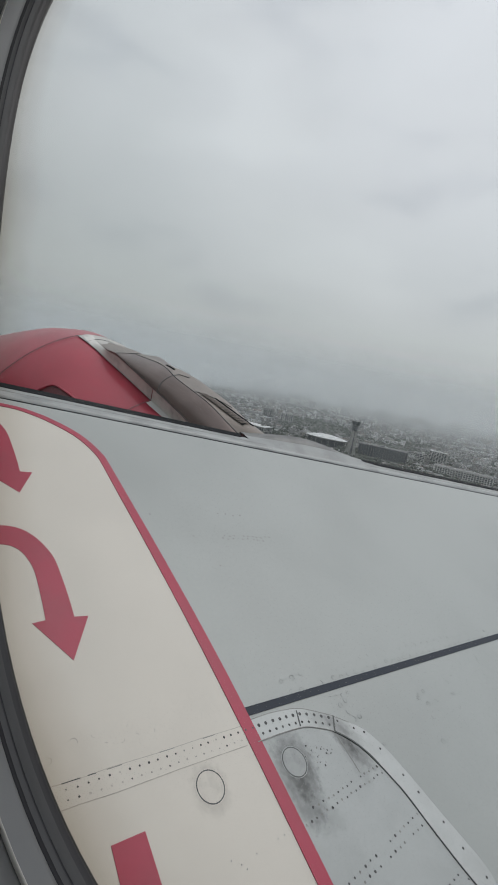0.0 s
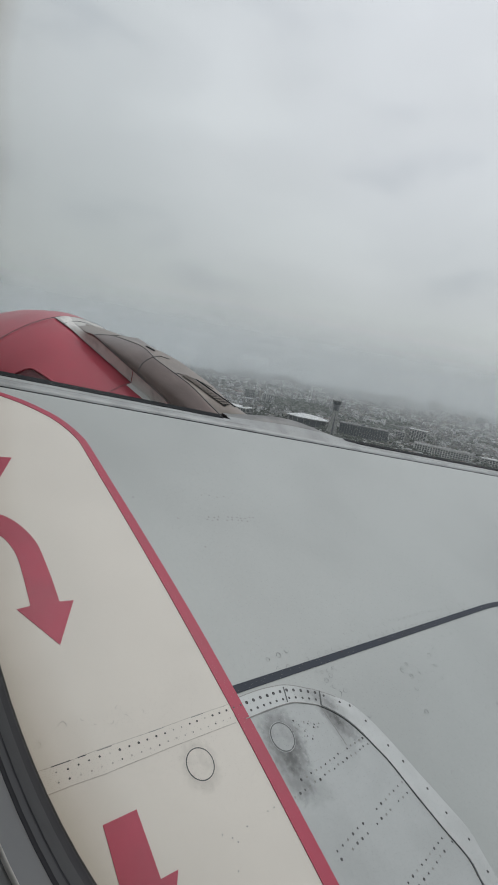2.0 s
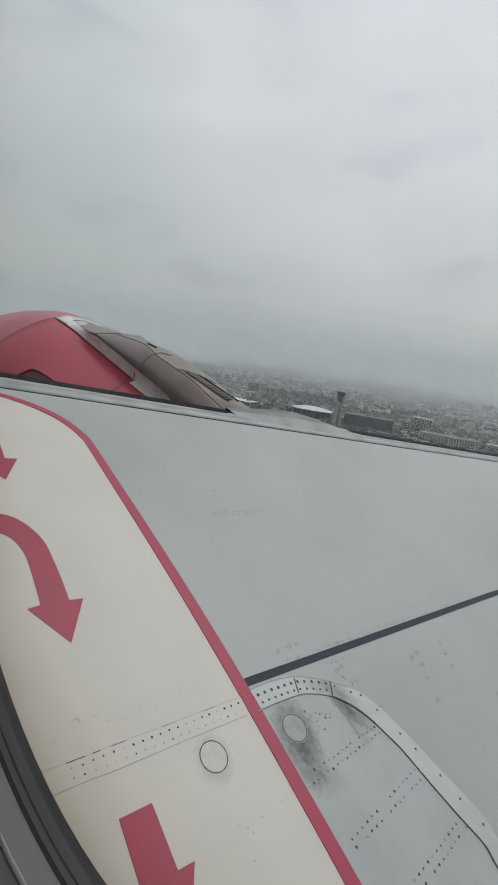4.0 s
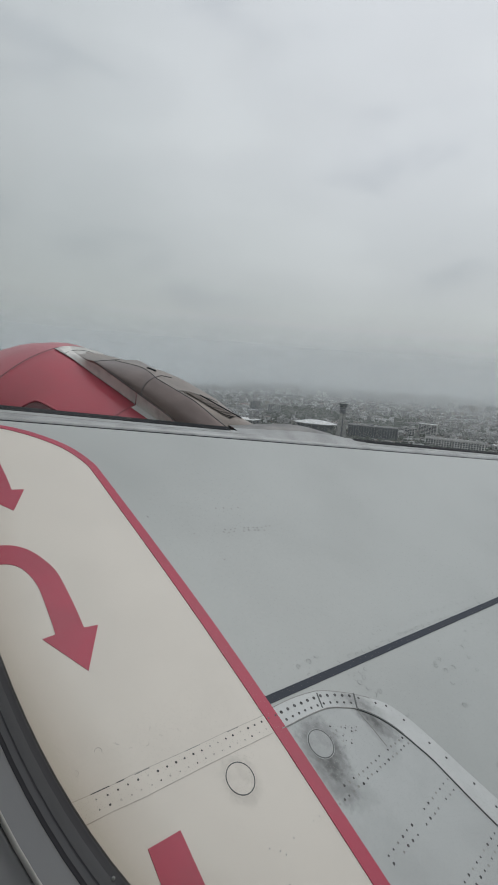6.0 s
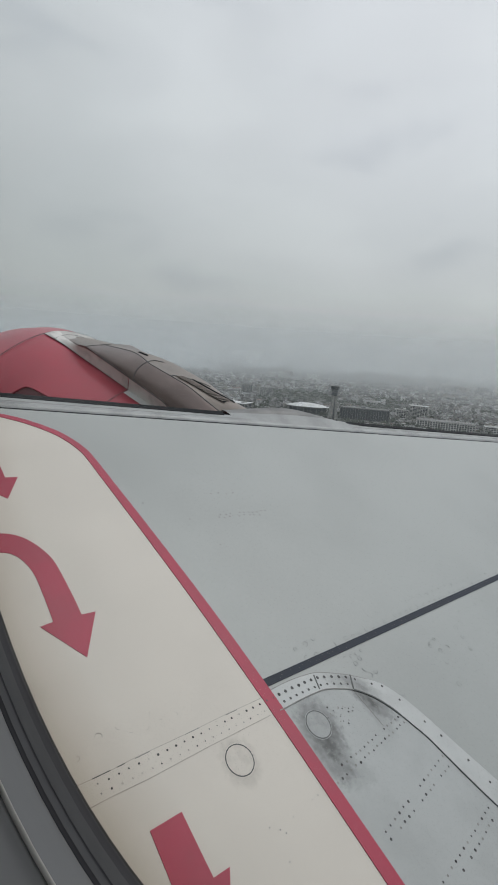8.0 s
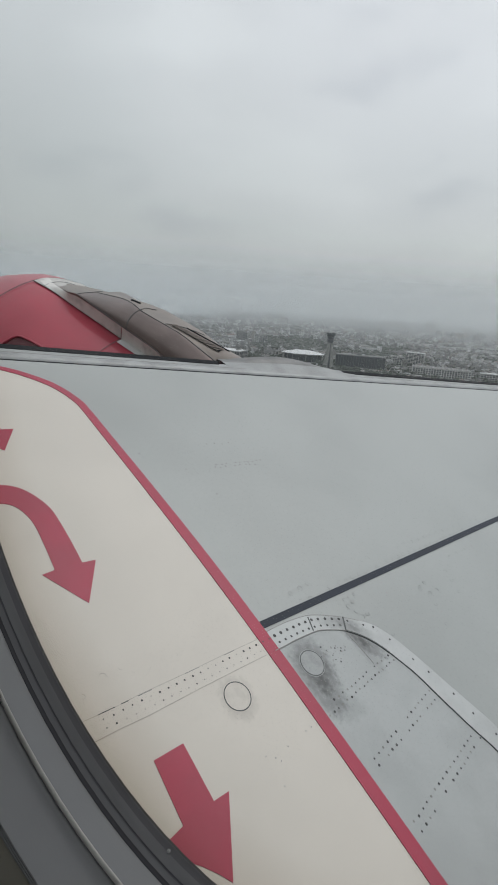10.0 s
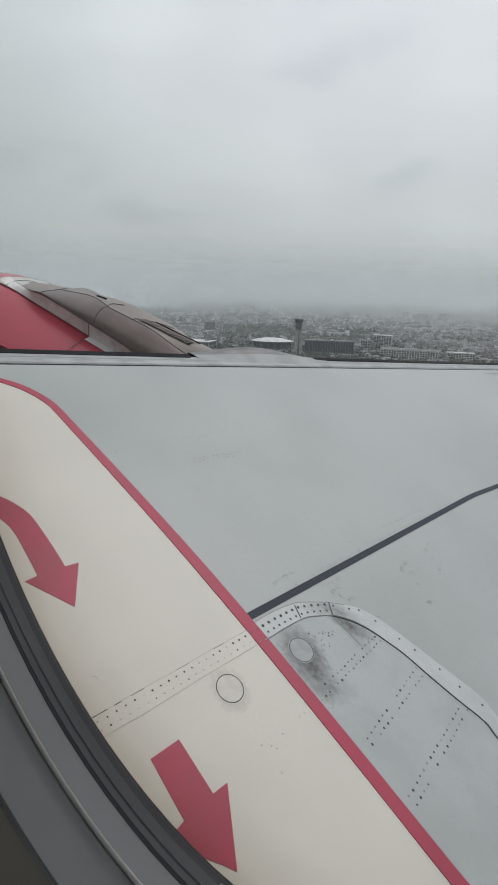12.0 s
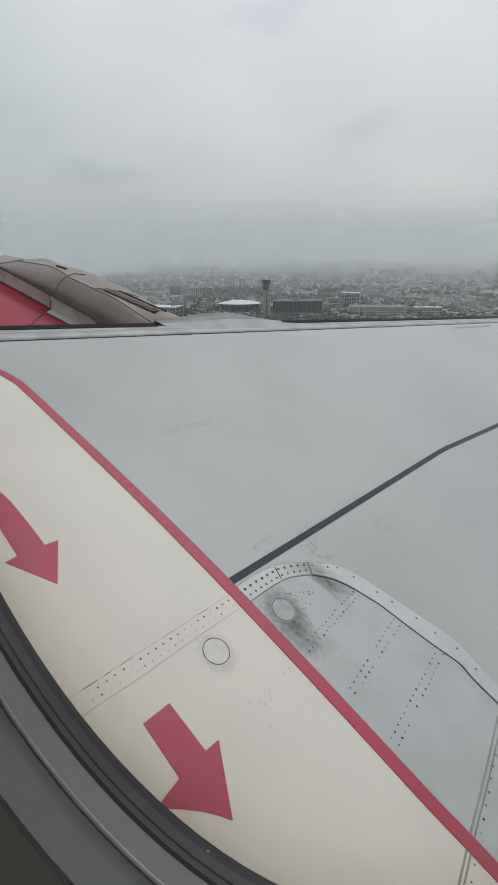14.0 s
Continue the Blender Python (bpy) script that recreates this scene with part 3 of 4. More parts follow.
def ring_mesh(name, r, w, mat, a0=0.0, a1=2 * math.pi, sides=40, z=0.0007):
    bm = ribbon([(r * math.cos(a0 + (a1 - a0) * k / sides), r * math.sin(a0 + (a1 - a0) * k / sides)) for k in range(sides + 1)], w, 0, z)
    bmesh.ops.recalc_face_normals(bm, faces=bm.faces)
    me = bpy.data.meshes.new(name)
    bm.to_mesh(me)
    bm.free()
    me.materials.append(mat)
    return me


RIVET_BIG, RIVET_MID, RIVET_SMALL = disc_mesh("rivet", 0.0039, RIVET, z=0.0006), disc_mesh("rivet", 0.0029, RIVET, z=0.0006), disc_mesh("rivet", 0.0024, FAINT, z=0.0006)
RIVET_WORN = disc_mesh("rivet", 0.0034, FAINT, z=0.0006)
RIVET_HEAD, RIVET_LOW = disc_mesh("rivet", 0.0052, RIVET, z=0.0006), disc_mesh("rivet", 0.0040, RIVET, z=0.0006)
rnd = random.Random(4)


def rivets(a, b, n, kinds, z, wobble=0.0012, skip=0.0, on=wing):
    a, b = Vector(a), Vector(b)
    for k in range(n):
        if rnd.random() < skip:
            continue
        p = a + (b - a) * k / max(1, n - 1)
        child("rivet", rnd.choice(kinds), on, m=pose(p.x + rnd.uniform(-wobble, wobble), p.y + rnd.uniform(-wobble, wobble), z))


# two rows on the strap, then round the doubler's corner
RIVET_PALE = disc_mesh("rivet", 0.0030, STRAP_MARK, z=0.0006)
SIZES = {"B": RIVET_BIG, "M": RIVET_MID, "s": RIVET_SMALL, "p": RIVET_PALE}
for (x0, y0), (x1, y1), sizes in (((0.459, 1.168), (0.078, 0.764), "BBBpBMssMBMBMBpBMMMs"), ((0.478, 1.150), (0.095, 0.746), "psMspsspsMpspMppppMs")):
    for k, size in enumerate(sizes):
        t = k / (len(sizes) - 1)
        child("rivet", SIZES[size], strap, m=pose(x0 + (x1 - x0) * t + rnd.uniform(-0.001, 0.001), y0 + (y1 - y0) * t + rnd.uniform(-0.001, 0.001), 0.0027) @ Matrix.Diagonal((*[rnd.uniform(0.72, 0.95)] * 2, 1, 1)))
for x, y in ((0.479, 1.189), (0.500, 1.210)):
    child("rivet", RIVET_MID, wing, m=pose(x, y, 0.0047))


def evenly(points, n):
    """n places at even steps along a smooth line."""
    p = [Vector(q) for q in smooth_line(points, 12)]
    run = [0.0]
    for a, b in zip(p, p[1:]):
        run.append(run[-1] + (b - a).length)
    res = []
    for k in range(n):
        d = run[-1] * k / (n - 1)
        i = next((i for i in range(1, len(run)) if run[i] >= d - 1e-9), len(run) - 1)
        res.append(p[i - 1].lerp(p[i], (d - run[i - 1]) / (run[i] - run[i - 1])))
    return res


for q in evenly([(0.518, 1.231), (0.579, 1.2945), (0.6475, 1.3585), (0.703, 1.392), (0.760, 1.4175)], 11):
    child("rivet", RIVET_HEAD, doubler, m=pose(q[0] + rnd.uniform(-0.0008, 0.0008), q[1] + rnd.uniform(-0.0008, 0.0008), 0.0042))
for q in evenly([(0.539, 1.214), (0.598, 1.276), (0.664, 1.337), (0.714, 1.367), (0.768, 1.392)], 11):
    child("rivet", RIVET_LOW, doubler, m=pose(q[0], q[1], 0.0042))
for x, y in ((0.797, 1.426), (0.865, 1.439), (0.908, 1.449), (0.978, 1.424), (1.074, 1.378), (1.136, 1.350), (1.233, 1.300), (1.305, 1.252), (1.388, 1.206), (1.447, 1.135), (1.53, 1.05), (1.62, 0.965)):
    child("rivet", RIVET_LOW, doubler, m=pose(x, y, 0.0042))
# rows along the ribs below the panel
for a, b, n, skip in (((0.967, 1.351), (0.752, 1.087), 15, 0.08), ((0.988, 1.338), (0.737, 1.027), 17, 0.04), ((1.128, 1.271), (0.890, 0.947), 15, 0.04), ((1.146, 1.243), (0.908, 0.932), 15, 0.10),
                      ((1.293, 1.181), (1.013, 0.811), 17, 0.12), ((1.315, 1.168), (1.036, 0.794), 17, 0.28), ((1.51, 0.985), (1.18, 0.47), 14, 0.1)):
    rivets(a, b, n, (RIVET_BIG, RIVET_MID, RIVET_MID, RIVET_WORN, RIVET_WORN), 0.0018, 0.0018, skip, access)
rivets((1.515, 0.95), (1.02, 0.19), 22, (RIVET_MID, RIVET_SMALL), 0.0006, 0.002)
# blind fasteners between the round cover and the crease
for k in range(26):
    u, v = rnd.random(), rnd.random()
    x, y = 0.690 + 0.100 * u, 1.272 + 0.037 * u - 0.105 * v * (0.45 + 0.55 * u)
    child("rivet", rnd.choice((RIVET_SMALL, RIVET_SMALL, RIVET_MID)), access, m=pose(x, y, 0.0018) @ Matrix.Diagonal((*[rnd.uniform(0.6, 1.0)] * 2, 1, 1)))

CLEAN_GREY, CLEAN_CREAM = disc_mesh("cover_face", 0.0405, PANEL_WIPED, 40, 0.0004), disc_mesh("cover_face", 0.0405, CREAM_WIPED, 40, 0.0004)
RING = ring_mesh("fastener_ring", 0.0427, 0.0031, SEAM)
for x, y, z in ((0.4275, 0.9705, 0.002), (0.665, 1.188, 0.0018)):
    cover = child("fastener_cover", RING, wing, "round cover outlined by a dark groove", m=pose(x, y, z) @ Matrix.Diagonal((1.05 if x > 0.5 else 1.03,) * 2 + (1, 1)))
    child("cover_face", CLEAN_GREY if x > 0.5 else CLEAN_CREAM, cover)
# worn rings of paint round flush fasteners
ARCS = [ring_mesh("worn_paint_ring", 0.010, 0.0014, RING_MARK, a, a + s, 12) for a, s in ((0.3, 3.4), (1.2, 2.6), (2.5, 4.2), (4.0, 5.4))]
PALE_ARCS = [ring_mesh("worn_paint_ring", 0.010, 0.0016, STRAP_MARK, a, a + s, 12) for a, s in ((0.3, 3.4), (1.2, 1.6), (2.5, 2.2), (4.0, 1.4))]
for k, (x, y) in enumerate(((0.032, 0.872), (0.144, 0.992), (0.144, 0.948), (0.112, 0.912), (0.004, 0.799), (0.176, 0.981), (0.07, 0.917), (0.21, 1.02))):
    child("worn_paint_ring", PALE_ARCS[k % 4], wing, m=pose(x, y, 0.002, 0, 0, 70 * k) @ Matrix.Diagonal(((1.0 if k == 0 else 0.7),) * 2 + (1, 1)))


def paint_ring(x, y, size=0.8, wobble=0.004):
    child("worn_paint_ring", rnd.choice(ARCS), wing, m=pose(x + rnd.uniform(-wobble, wobble), y + rnd.uniform(-wobble, wobble), 0.0006, 0, 0, rnd.uniform(0, 360)) @ Matrix.Diagonal((size * rnd.uniform(0.75, 1.1),) * 2 + (1, 1)))


# a row close along the sealant line, a sparser one beside it, and groups on the skin behind
for (x0, y0), (x1, y1), n, size, gap in (((0.761, 1.604), (1.120, 1.981), 13, 0.85, 0.08), ((1.16, 2.02), (1.72, 2.60), 18, 0.6, 0.25), ((0.783, 1.707), (1.184, 2.112), 11, 0.75, 0.40),
                                         ((1.22, 2.15), (1.60, 2.52), 10, 0.6, 0.25), ((0.761, 1.506), (0.823, 1.573), 4, 0.7, 0.0), ((1.20, 1.93), (1.62, 2.36), 9, 0.55, 0.4), ((1.60, 1.85), (2.10, 2.30), 8, 0.6, 0.3)):
    for k in range(n):
        if rnd.random() >= gap:
            paint_ring(x0 + (x1 - x0) * k / (n - 1), y0 + (y1 - y0) * k / (n - 1), size)
for x, y in ((0.600, 1.427), (0.638, 1.461), (0.711, 1.546), (0.560, 1.448), (0.596, 1.488), (0.624, 1.532), (0.801, 1.505), (0.820, 1.531), (0.841, 1.497), (0.886, 1.505), (0.866, 1.478),
             (1.159, 1.786), (1.183, 1.820), (1.156, 1.768), (1.207, 1.774), (1.243, 1.808), (1.315, 1.965), (1.350, 2.014), (1.342, 1.918), (1.370, 1.863), (1.226, 1.722), (1.268, 1.630), (0.991, 1.457), (1.358, 1.424)):
    paint_ring(x, y, 0.95)
# scuffed dashes beside the slat, far outboard
for k in range(12):
    t = k / 11
    part("scuff_mark", ribbon([(2.655 + 0.63 * t + q, 5.005 + 0.545 * t + q * 0.85) for q in (0.0, 0.035)], 0.028, 0.0004, 0.0012), FAINT, wing)
rivets((1.83, 2.50), (1.95, 2.38), 7, (RIVET_SMALL, RIVET_MID), 0.0006, 0.03)
for x, y in ((0.658, 0.948), (0.675, 0.967), (0.571, 0.837), (0.589, 0.835), (0.605, 0.882), (0.606, 0.773), (0.541, 0.831)):
    child("rivet", RIVET_SMALL, wing, m=pose(x, y, 0.002) @ Matrix.Diagonal((0.8, 0.8, 1, 1)))
SKIN_DOT = disc_mesh("rivet", 0.0040, FAINT, 8, 0.0005)
for a, b, n in (((0.115, 1.985), (0.325, 2.178), 12), ((0.130, 1.975), (0.325, 2.150), 10), ((0.025, 2.087), (0.150, 2.202), 5)):
    rivets(a, b, n, (SKIN_DOT,), 0.0006, 0.005, 0.15)
for x, y in ((0.014, 1.879), (-0.194, 1.847), (0.175, 1.809)):
    child("rivet", SKIN_DOT, wing, m=pose(x, y, 0.0006))

# ---- the engine and its pylon, in the aircraft's own axes: x aft, y outboard, z up ----
# f is the distance ahead of the window; the engine is toed and tilted a little
ENGINE_Y, ENGINE_Z, TOE, TILT = 3.354, -2.278, 0.108, 0.083
engine = thing("jet_engine", BODY, "red jet engine nacelle with bronze pylon fairing", "engine")


def between(table, f, column=1):
    """The value of a column at f, in a table whose first column falls."""
    for p, q in zip(table, table[1:]):
        if f >= q[0] or q is table[-1]:
            t = (p[0] - f) / (p[0] - q[0])
            return p[column] + (q[column] - p[column]) * t


def middle(f):
    return ENGINE_Y + TOE * (f - 2.5)


COWL = ((4.75, 0.45), (4.55, 0.545), (4.23, 0.705), (3.98, 0.835), (3.73, 0.955), (3.5, 1.033), (3.229, 1.084), (3.0, 1.068), (2.8, 1.032), (2.5, 0.985), (2.2, 0.935), (1.6, 0.85), (1.1, 0.76))


def nacelle_point(f, ang, grow=0.0):
    """On the cowl, ang degrees inboard of the top."""
    w = (ang + 180) % 360 - 180
    dip = 0.04 * min(1, max(0, (9 - w) / 18)) * min(1, max(0, (3.45 - f) / 0.3))  # the cowl is flatter over its outboard shoulder
    r = between(COWL, f) + grow - dip
    a = radians(ang)
    return (-f, middle(f) - r * math.sin(a), ENGINE_Z - TILT * (f - 2.5) + r * math.cos(a))


EDGE_A = 13.4
cowl = part("cowl", grid_mesh([[nacelle_point(f, a) for a in range(0, 360, 6)] for f in np.linspace(1.1, 4.75, 44)], True), NACELLE_RED, engine, "glossy red engine cowl", True)
part("inlet_lip", grid_mesh([[nacelle_point(f, a, g) for a in range(0, 360, 10)] for f, g in ((4.74, 0.0), (4.80, -0.03), (4.82, -0.08), (4.78, -0.13), (4.5, -0.17))], True), COWL_METAL, engine, "bare metal inlet lip", True)
for pts in ([nacelle_point(f, EDGE_A, 0.006) for f in np.linspace(2.265, 3.229, 20)], [nacelle_point(3.229, a, 0.006) for a in np.linspace(88, -20, 36)],
            [nacelle_point(2.265, a, 0.007) for a in np.linspace(13, 70, 16)]):
    part("cowl_seam", tube(pts, 0.0021), SEAM, cowl)
# the scoop: shade painted dark red on the cowl's inboard shoulder, with a raised lip
SCOOP = ((2.862, 48.0), (2.85, 44.0), (2.825, 41.4), (2.79, 40.4), (2.73, 39.9), (2.64, 39.5), (2.56, 39.4), (2.50, 41.0))
hollow = [[nacelle_point(f, a + (64 - a) * t, 0.006 - 0.012 * t) for t in np.linspace(0, 1, 8)] for f, a in ((f, between(SCOOP, f)) for f in np.linspace(2.858, 2.505, 18))]
scoop = part("cowl_scoop", grid_mesh(hollow), DARK_RED, engine, "scoop in the cowl, its shade drawn in dark red", True)
part("scoop_lip", tube([nacelle_point(f, between(SCOOP, f) - 0.3, 0.010) for f in np.linspace(2.858, 2.505, 18)], 0.009), NACELLE_RED, scoop, "raised red lip over the scoop", True)

# the pylon: its ridge, the edge of its top panel and its foot
RIDGE = ((3.384, -1.340), (3.279, -1.308), (3.008, -1.235), (2.778, -1.188), (2.502, -1.131), (2.353, -1.108), (2.177, -1.105), (1.944, -1.107), (1.62, -1.105), (1.465, -1.103), (1.39, -1.10), (1.28, -1.090), (1.16, -1.068), (1.05, -1.080), (0.95, -1.15), (0.8, -1.26))
SHOULDER = ((3.30, -1.335), (3.0, -1.235), (2.8, -1.168), (2.687, -1.138), (2.48, -1.090), (2.276, -1.068), (2.064, -1.086), (1.946, -1.101), (1.779, -1.116), (1.622, -1.142), (1.516, -1.157), (1.2, -1.2), (1.0, -1.25))
FOOT = ((3.30, -1.345), (2.95, -1.20), (2.783, -1.185), (2.626, -1.196), (2.401, -1.21), (2.186, -1.224), (1.896, -1.245), (1.834, -1.262), (1.5, -1.30), (1.0, -1.36))


def pylon_point(f, v, grow=0.0):
    """On the pylon's skin: v runs from 0 on the ridge over 1 at the shoulder to 2 at the foot, inboard positive."""
    a, side = abs(v), math.copysign(1, v)
    taper = min(1.0, max(0.12, (3.34 - f) / 0.5))
    top, sho, foot = between(RIDGE, f), min(between(SHOULDER, f), between(RIDGE, f) - 0.002), between(FOOT, f)
    cap = 0.13 - 0.10 * min(1.0, max(0.0, (f - 2.2) / 0.26)) + 0.04 * min(1.0, max(0.0, (f - 2.5) / 0.3))
    if a <= 1:
        y, z = cap * a * taper, top + (sho - top) * a ** 2.2
    else:
        t = a - 1
        y, z = (cap + (0.26 - cap) * math.sin(t * math.pi / 2)) * taper, sho + (min(foot, sho - 0.01) - sho) * t ** 1.35
    return (-f, middle(f) - side * (y + grow * (0.3 if a < 1 else 0.9)), z + grow * (1.0 if a < 1 else 0.4))


def cowl_edge_rows(f0, f1, n, t0=0.0, t1=0.78, ang=EDGE_A):
    """From the cowl's upper edge up to the pylon's foot."""
    rows = []
    for f in np.linspace(f0, f1, n):
        a, b = Vector(nacelle_point(f, ang, 0.004)), Vector(pylon_point(f, 2.0))
        b.z = max(b.z, nacelle_point(f, 6)[2] + 0.004) if f > 2.8 else b.z
        rows.append([tuple(a.lerp(b, t) + Vector((0, 0, 0.012 * math.sin(math.pi * t)))) for t in np.linspace(t0, t1, 6)])
    return rows


part("cowl_edge", grid_mesh(cowl_edge_rows(3.229, 2.27, 18)), EDGE_METAL, engine, "dull grey metal cowl edge strip", True)
part("cowl_edge", grid_mesh(cowl_edge_rows(2.262, 1.5, 14)), EDGE_METAL, engine, "dull grey metal cowl edge strip", True)
part("cowl_stripe", grid_mesh([[nacelle_point(f, a, 0.007) for a in np.linspace(16.6, EDGE_A - 0.6, 5)] for f in np.linspace(2.258, 1.5, 14)]), FUSELAGE, engine, "white painted stripe along the cowl edge", True)
part("cowl_flange", grid_mesh(cowl_edge_rows(3.0, 1.5, 24, 0.79, 1.04)), CAP_GREY, engine, "grey flange along the pylon foot", True)
saddle = part("saddle_plate", grid_mesh([[nacelle_point(f, a, 0.007) for a in np.linspace(EDGE_A, -17, 12)] for f in np.linspace(3.226, 2.72, 12)]), COWL_METAL, engine, "dull grey metal plate ahead of the pylon", True)
part("cowl_seam", tube([nacelle_point(3.12 + 0.03 * math.cos(radians(9 * a)), a, 0.009) for a in np.linspace(EDGE_A, -12, 10)], 0.002), SEAM, saddle)
fs = list(np.linspace(3.16, 1.36, 40))
part("pylon_cap", grid_mesh([[pylon_point(f, v) for v in np.linspace(1, -1, 12)] for f in fs]), CAP_GREY, engine, "warm grey pylon top panel", True)
part("pylon_nose", grid_mesh([[pylon_point(f, v) for v in np.linspace(2, 1, 8)] for f in np.linspace(3.16, 2.74, 10)]), CAP_GREY, engine, "warm grey pylon nose panel", True)
part("pylon_side", grid_mesh([[pylon_point(f, v) for v in np.linspace(2.0, 1, 12)] for f in np.linspace(2.74, 1.50, 30)]), BRONZE, engine, "weathered bronze pylon side panel", True)
part("pylon_side", grid_mesh([[pylon_point(f, v) for v in np.linspace(-1, -2.25, 12)] for f in np.linspace(2.74, 1.36, 30)]), BRONZE, engine, "weathered bronze pylon side panel", True)
part("pylon_corner_plate", grid_mesh([[pylon_point(1.36 + (0.05 + 0.24 * (v - 1.2)) * t, v, 0.004) for v in np.linspace(2.25, 1.2, 8)] for t in np.linspace(1, 0, 5)]), FUSELAGE, engine, "small bright metal corner plate", True)
for pts in ([pylon_point(f, 1, 0.002) for f in np.linspace(2.72, 1.40, 24)], [pylon_point(2.235 - 0.03 * (v - 1) ** 2, v, 0.002) for v in np.linspace(2.1, 0.95, 14)],
            [pylon_point(2.74, v, 0.002) for v in np.linspace(2.0, -0.2, 16)], [pylon_point(2.235, 0.95, 0.002), pylon_point(2.25, 0.3, 0.002), pylon_point(2.20, -0.3, 0.002)],
            [pylon_point(1.99 - 0.09 * (1 - v) ** 2, v, 0.002) for v in np.linspace(1, -0.6, 10)], [pylon_point(f, 2.05, 0.004) for f in np.linspace(2.74, 1.6, 16)], [pylon_point(1.497, v, 0.002) for v in np.linspace(2.2, 1, 6)]):
    part("pylon_seam", tube(pts, 0.0030), SEAM, engine)
# black sheet and tubes on the skin stand for the vents' shaded insides
vent = part("vent_recess", grid_mesh([[pylon_point(f, v, 0.005) for v in np.linspace(0.72 - 0.5 * (1.945 - f), 0.30 - 0.5 * (1.945 - f), 4)] for f in np.linspace(1.945, 1.535, 10)]), RUBBER, engine, "black sheet for the cooling vent's dark inside", True)
for k in range(20):
    f = 1.952 - k * 0.0212
    part("vent_slat", tube([pylon_point(f + 0.01, 0.74 - 0.0106 * k, 0.008), pylon_point(f - 0.004, 0.5 - 0.0106 * k, 0.008), pylon_point(f - 0.018, 0.27 - 0.0106 * k, 0.008)], 0.0046, 5), CAP_GREY, vent)
part("vent_slot", tube([pylon_point(f, -0.12, 0.001) for f in np.linspace(1.888, 1.50, 10)], 0.007), RUBBER, engine, "long dark vent slot")
part("top_inlet", tube([pylon_point(2.425, 0.05, 0.002), pylon_point(2.335, 0.1, 0.002)], 0.009), RUBBER, engine, "small dark inlet")
part("nose_fairing", grid_mesh([[pylon_point(f, v, 0.012) for v in np.linspace(2.2, -2.2, 30)] for f in np.linspace(1.375, 0.82, 16)]), NOSE_GREY, engine, "grey fairing that runs into the wing", True)

# ---- the cabin window ----
WINDOW = (-0.11, 0.128, 0.148, 2.703, 0.248, 0.795, 0.53, 0.132)


SAG, SAG_AT = 0.0022, 230.0  # the gasket hangs in a little at one corner


def pane_point(ang, grow, depth):
    """Round the window's rounded opening: grow metres outside its edge, depth metres towards the cabin."""
    u0, v0, dist, n, half, roll, lean, wide = WINDOW
    c, s = math.cos(ang), math.sin(ang)
    grow -= SAG * max(0.0, 1 + min(0.0, grow) / 0.03) * math.exp(-((math.degrees(ang) - SAG_AT + 180) % 360 - 180) ** 2 / 2 / 17 ** 2)
    x = (wide + grow) * math.copysign(abs(c) ** (2 / n), c)
    y = (half + grow) * math.copysign(abs(s) ** (2 / n), s)
    x, y = x * math.cos(roll) - y * math.sin(roll) + u0, x * math.sin(roll) + y * math.cos(roll) + v0
    out = Vector((0, math.cos(lean), -math.sin(lean)))
    up = Vector((0, math.sin(lean), math.cos(lean)))
    return Vector((1, 0, 0)) * x + up * y + out * (dist - depth)


def ring(profile, n=128):
    angs = [2 * math.pi * k / n for k in range(n)]
    return grid_mesh([[pane_point(a, g, d) for a in angs] for g, d in profile], True)


cabin_window = thing("cabin_window", BODY, "rounded cabin window with black gasket and grey frame", "window", kind="structure")
gasket = part("gasket", ring(((0.016, -0.0120), (0.004, -0.0040), (0.0, 0.0000), (-0.0002, 0.0020), (0.0002, 0.0036))), GASKET, cabin_window, "ribbed black rubber gasket", True)
part("gasket_rib", ring(((0.0002, 0.0036), (0.0006, 0.0046), (0.0007, 0.0062), (0.0006, 0.0072))), GASKET_RIB, gasket, "lighter grey rib of the gasket", True)
part("gasket_groove", ring(((0.0006, 0.0072), (0.0009, 0.0074), (0.0008, 0.0078))), GASKET, gasket, "dark groove behind the rib", True)
part("gasket_rib", ring(((0.0008, 0.0078), (0.0011, 0.0084), (0.0013, 0.0092))), GASKET_RIB, gasket, "thin lighter rib of the gasket", True)
part("gasket_groove", ring(((0.0013, 0.0092), (0.0016, 0.0096), (0.0014, 0.0101), (0.0017, 0.0105))), GASKET_DEEP, gasket, "dark groove against the frame", True)
inner_frame = part("inner_frame", ring(((0.0017, 0.0104), (0.0014, 0.0112), (0.0015, 0.0124), (0.0018, 0.0140), (0.0022, 0.0162), (0.0027, 0.0182))), RETAINER, cabin_window, "grey metal inner frame", True)
# the bead's highlight is put into its brighter metal
part("frame_bead", ring(((0.0027, 0.0181), (0.0024, 0.0183), (0.0024, 0.0187), (0.0028, 0.0190), (0.0033, 0.0188))), EDGE_METAL, inner_frame, "thin bright bead round the frame", True)
outer_frame = part("outer_frame", ring(((0.0033, 0.0186), (0.0036, 0.0194), (0.0041, 0.0198), (0.0050, 0.0214), (0.0064, 0.0250), (0.0080, 0.0290))), FRAME_GREY, cabin_window, "dark grey plastic outer frame", True)
for g, d in ((0.0080, 0.0290), (0.0082, 0.0293), (0.0084, 0.0296)):
    part("frame_groove", ring(((g, d), (g - 0.00018, d + 0.0002), (g - 0.00004, d + 0.0003), (g + 0.0002, d + 0.0003))), RETAINER, outer_frame)
bm = bmesh.new()
bmesh.ops.create_icosphere(bm, subdivisions=1, radius=0.0005)
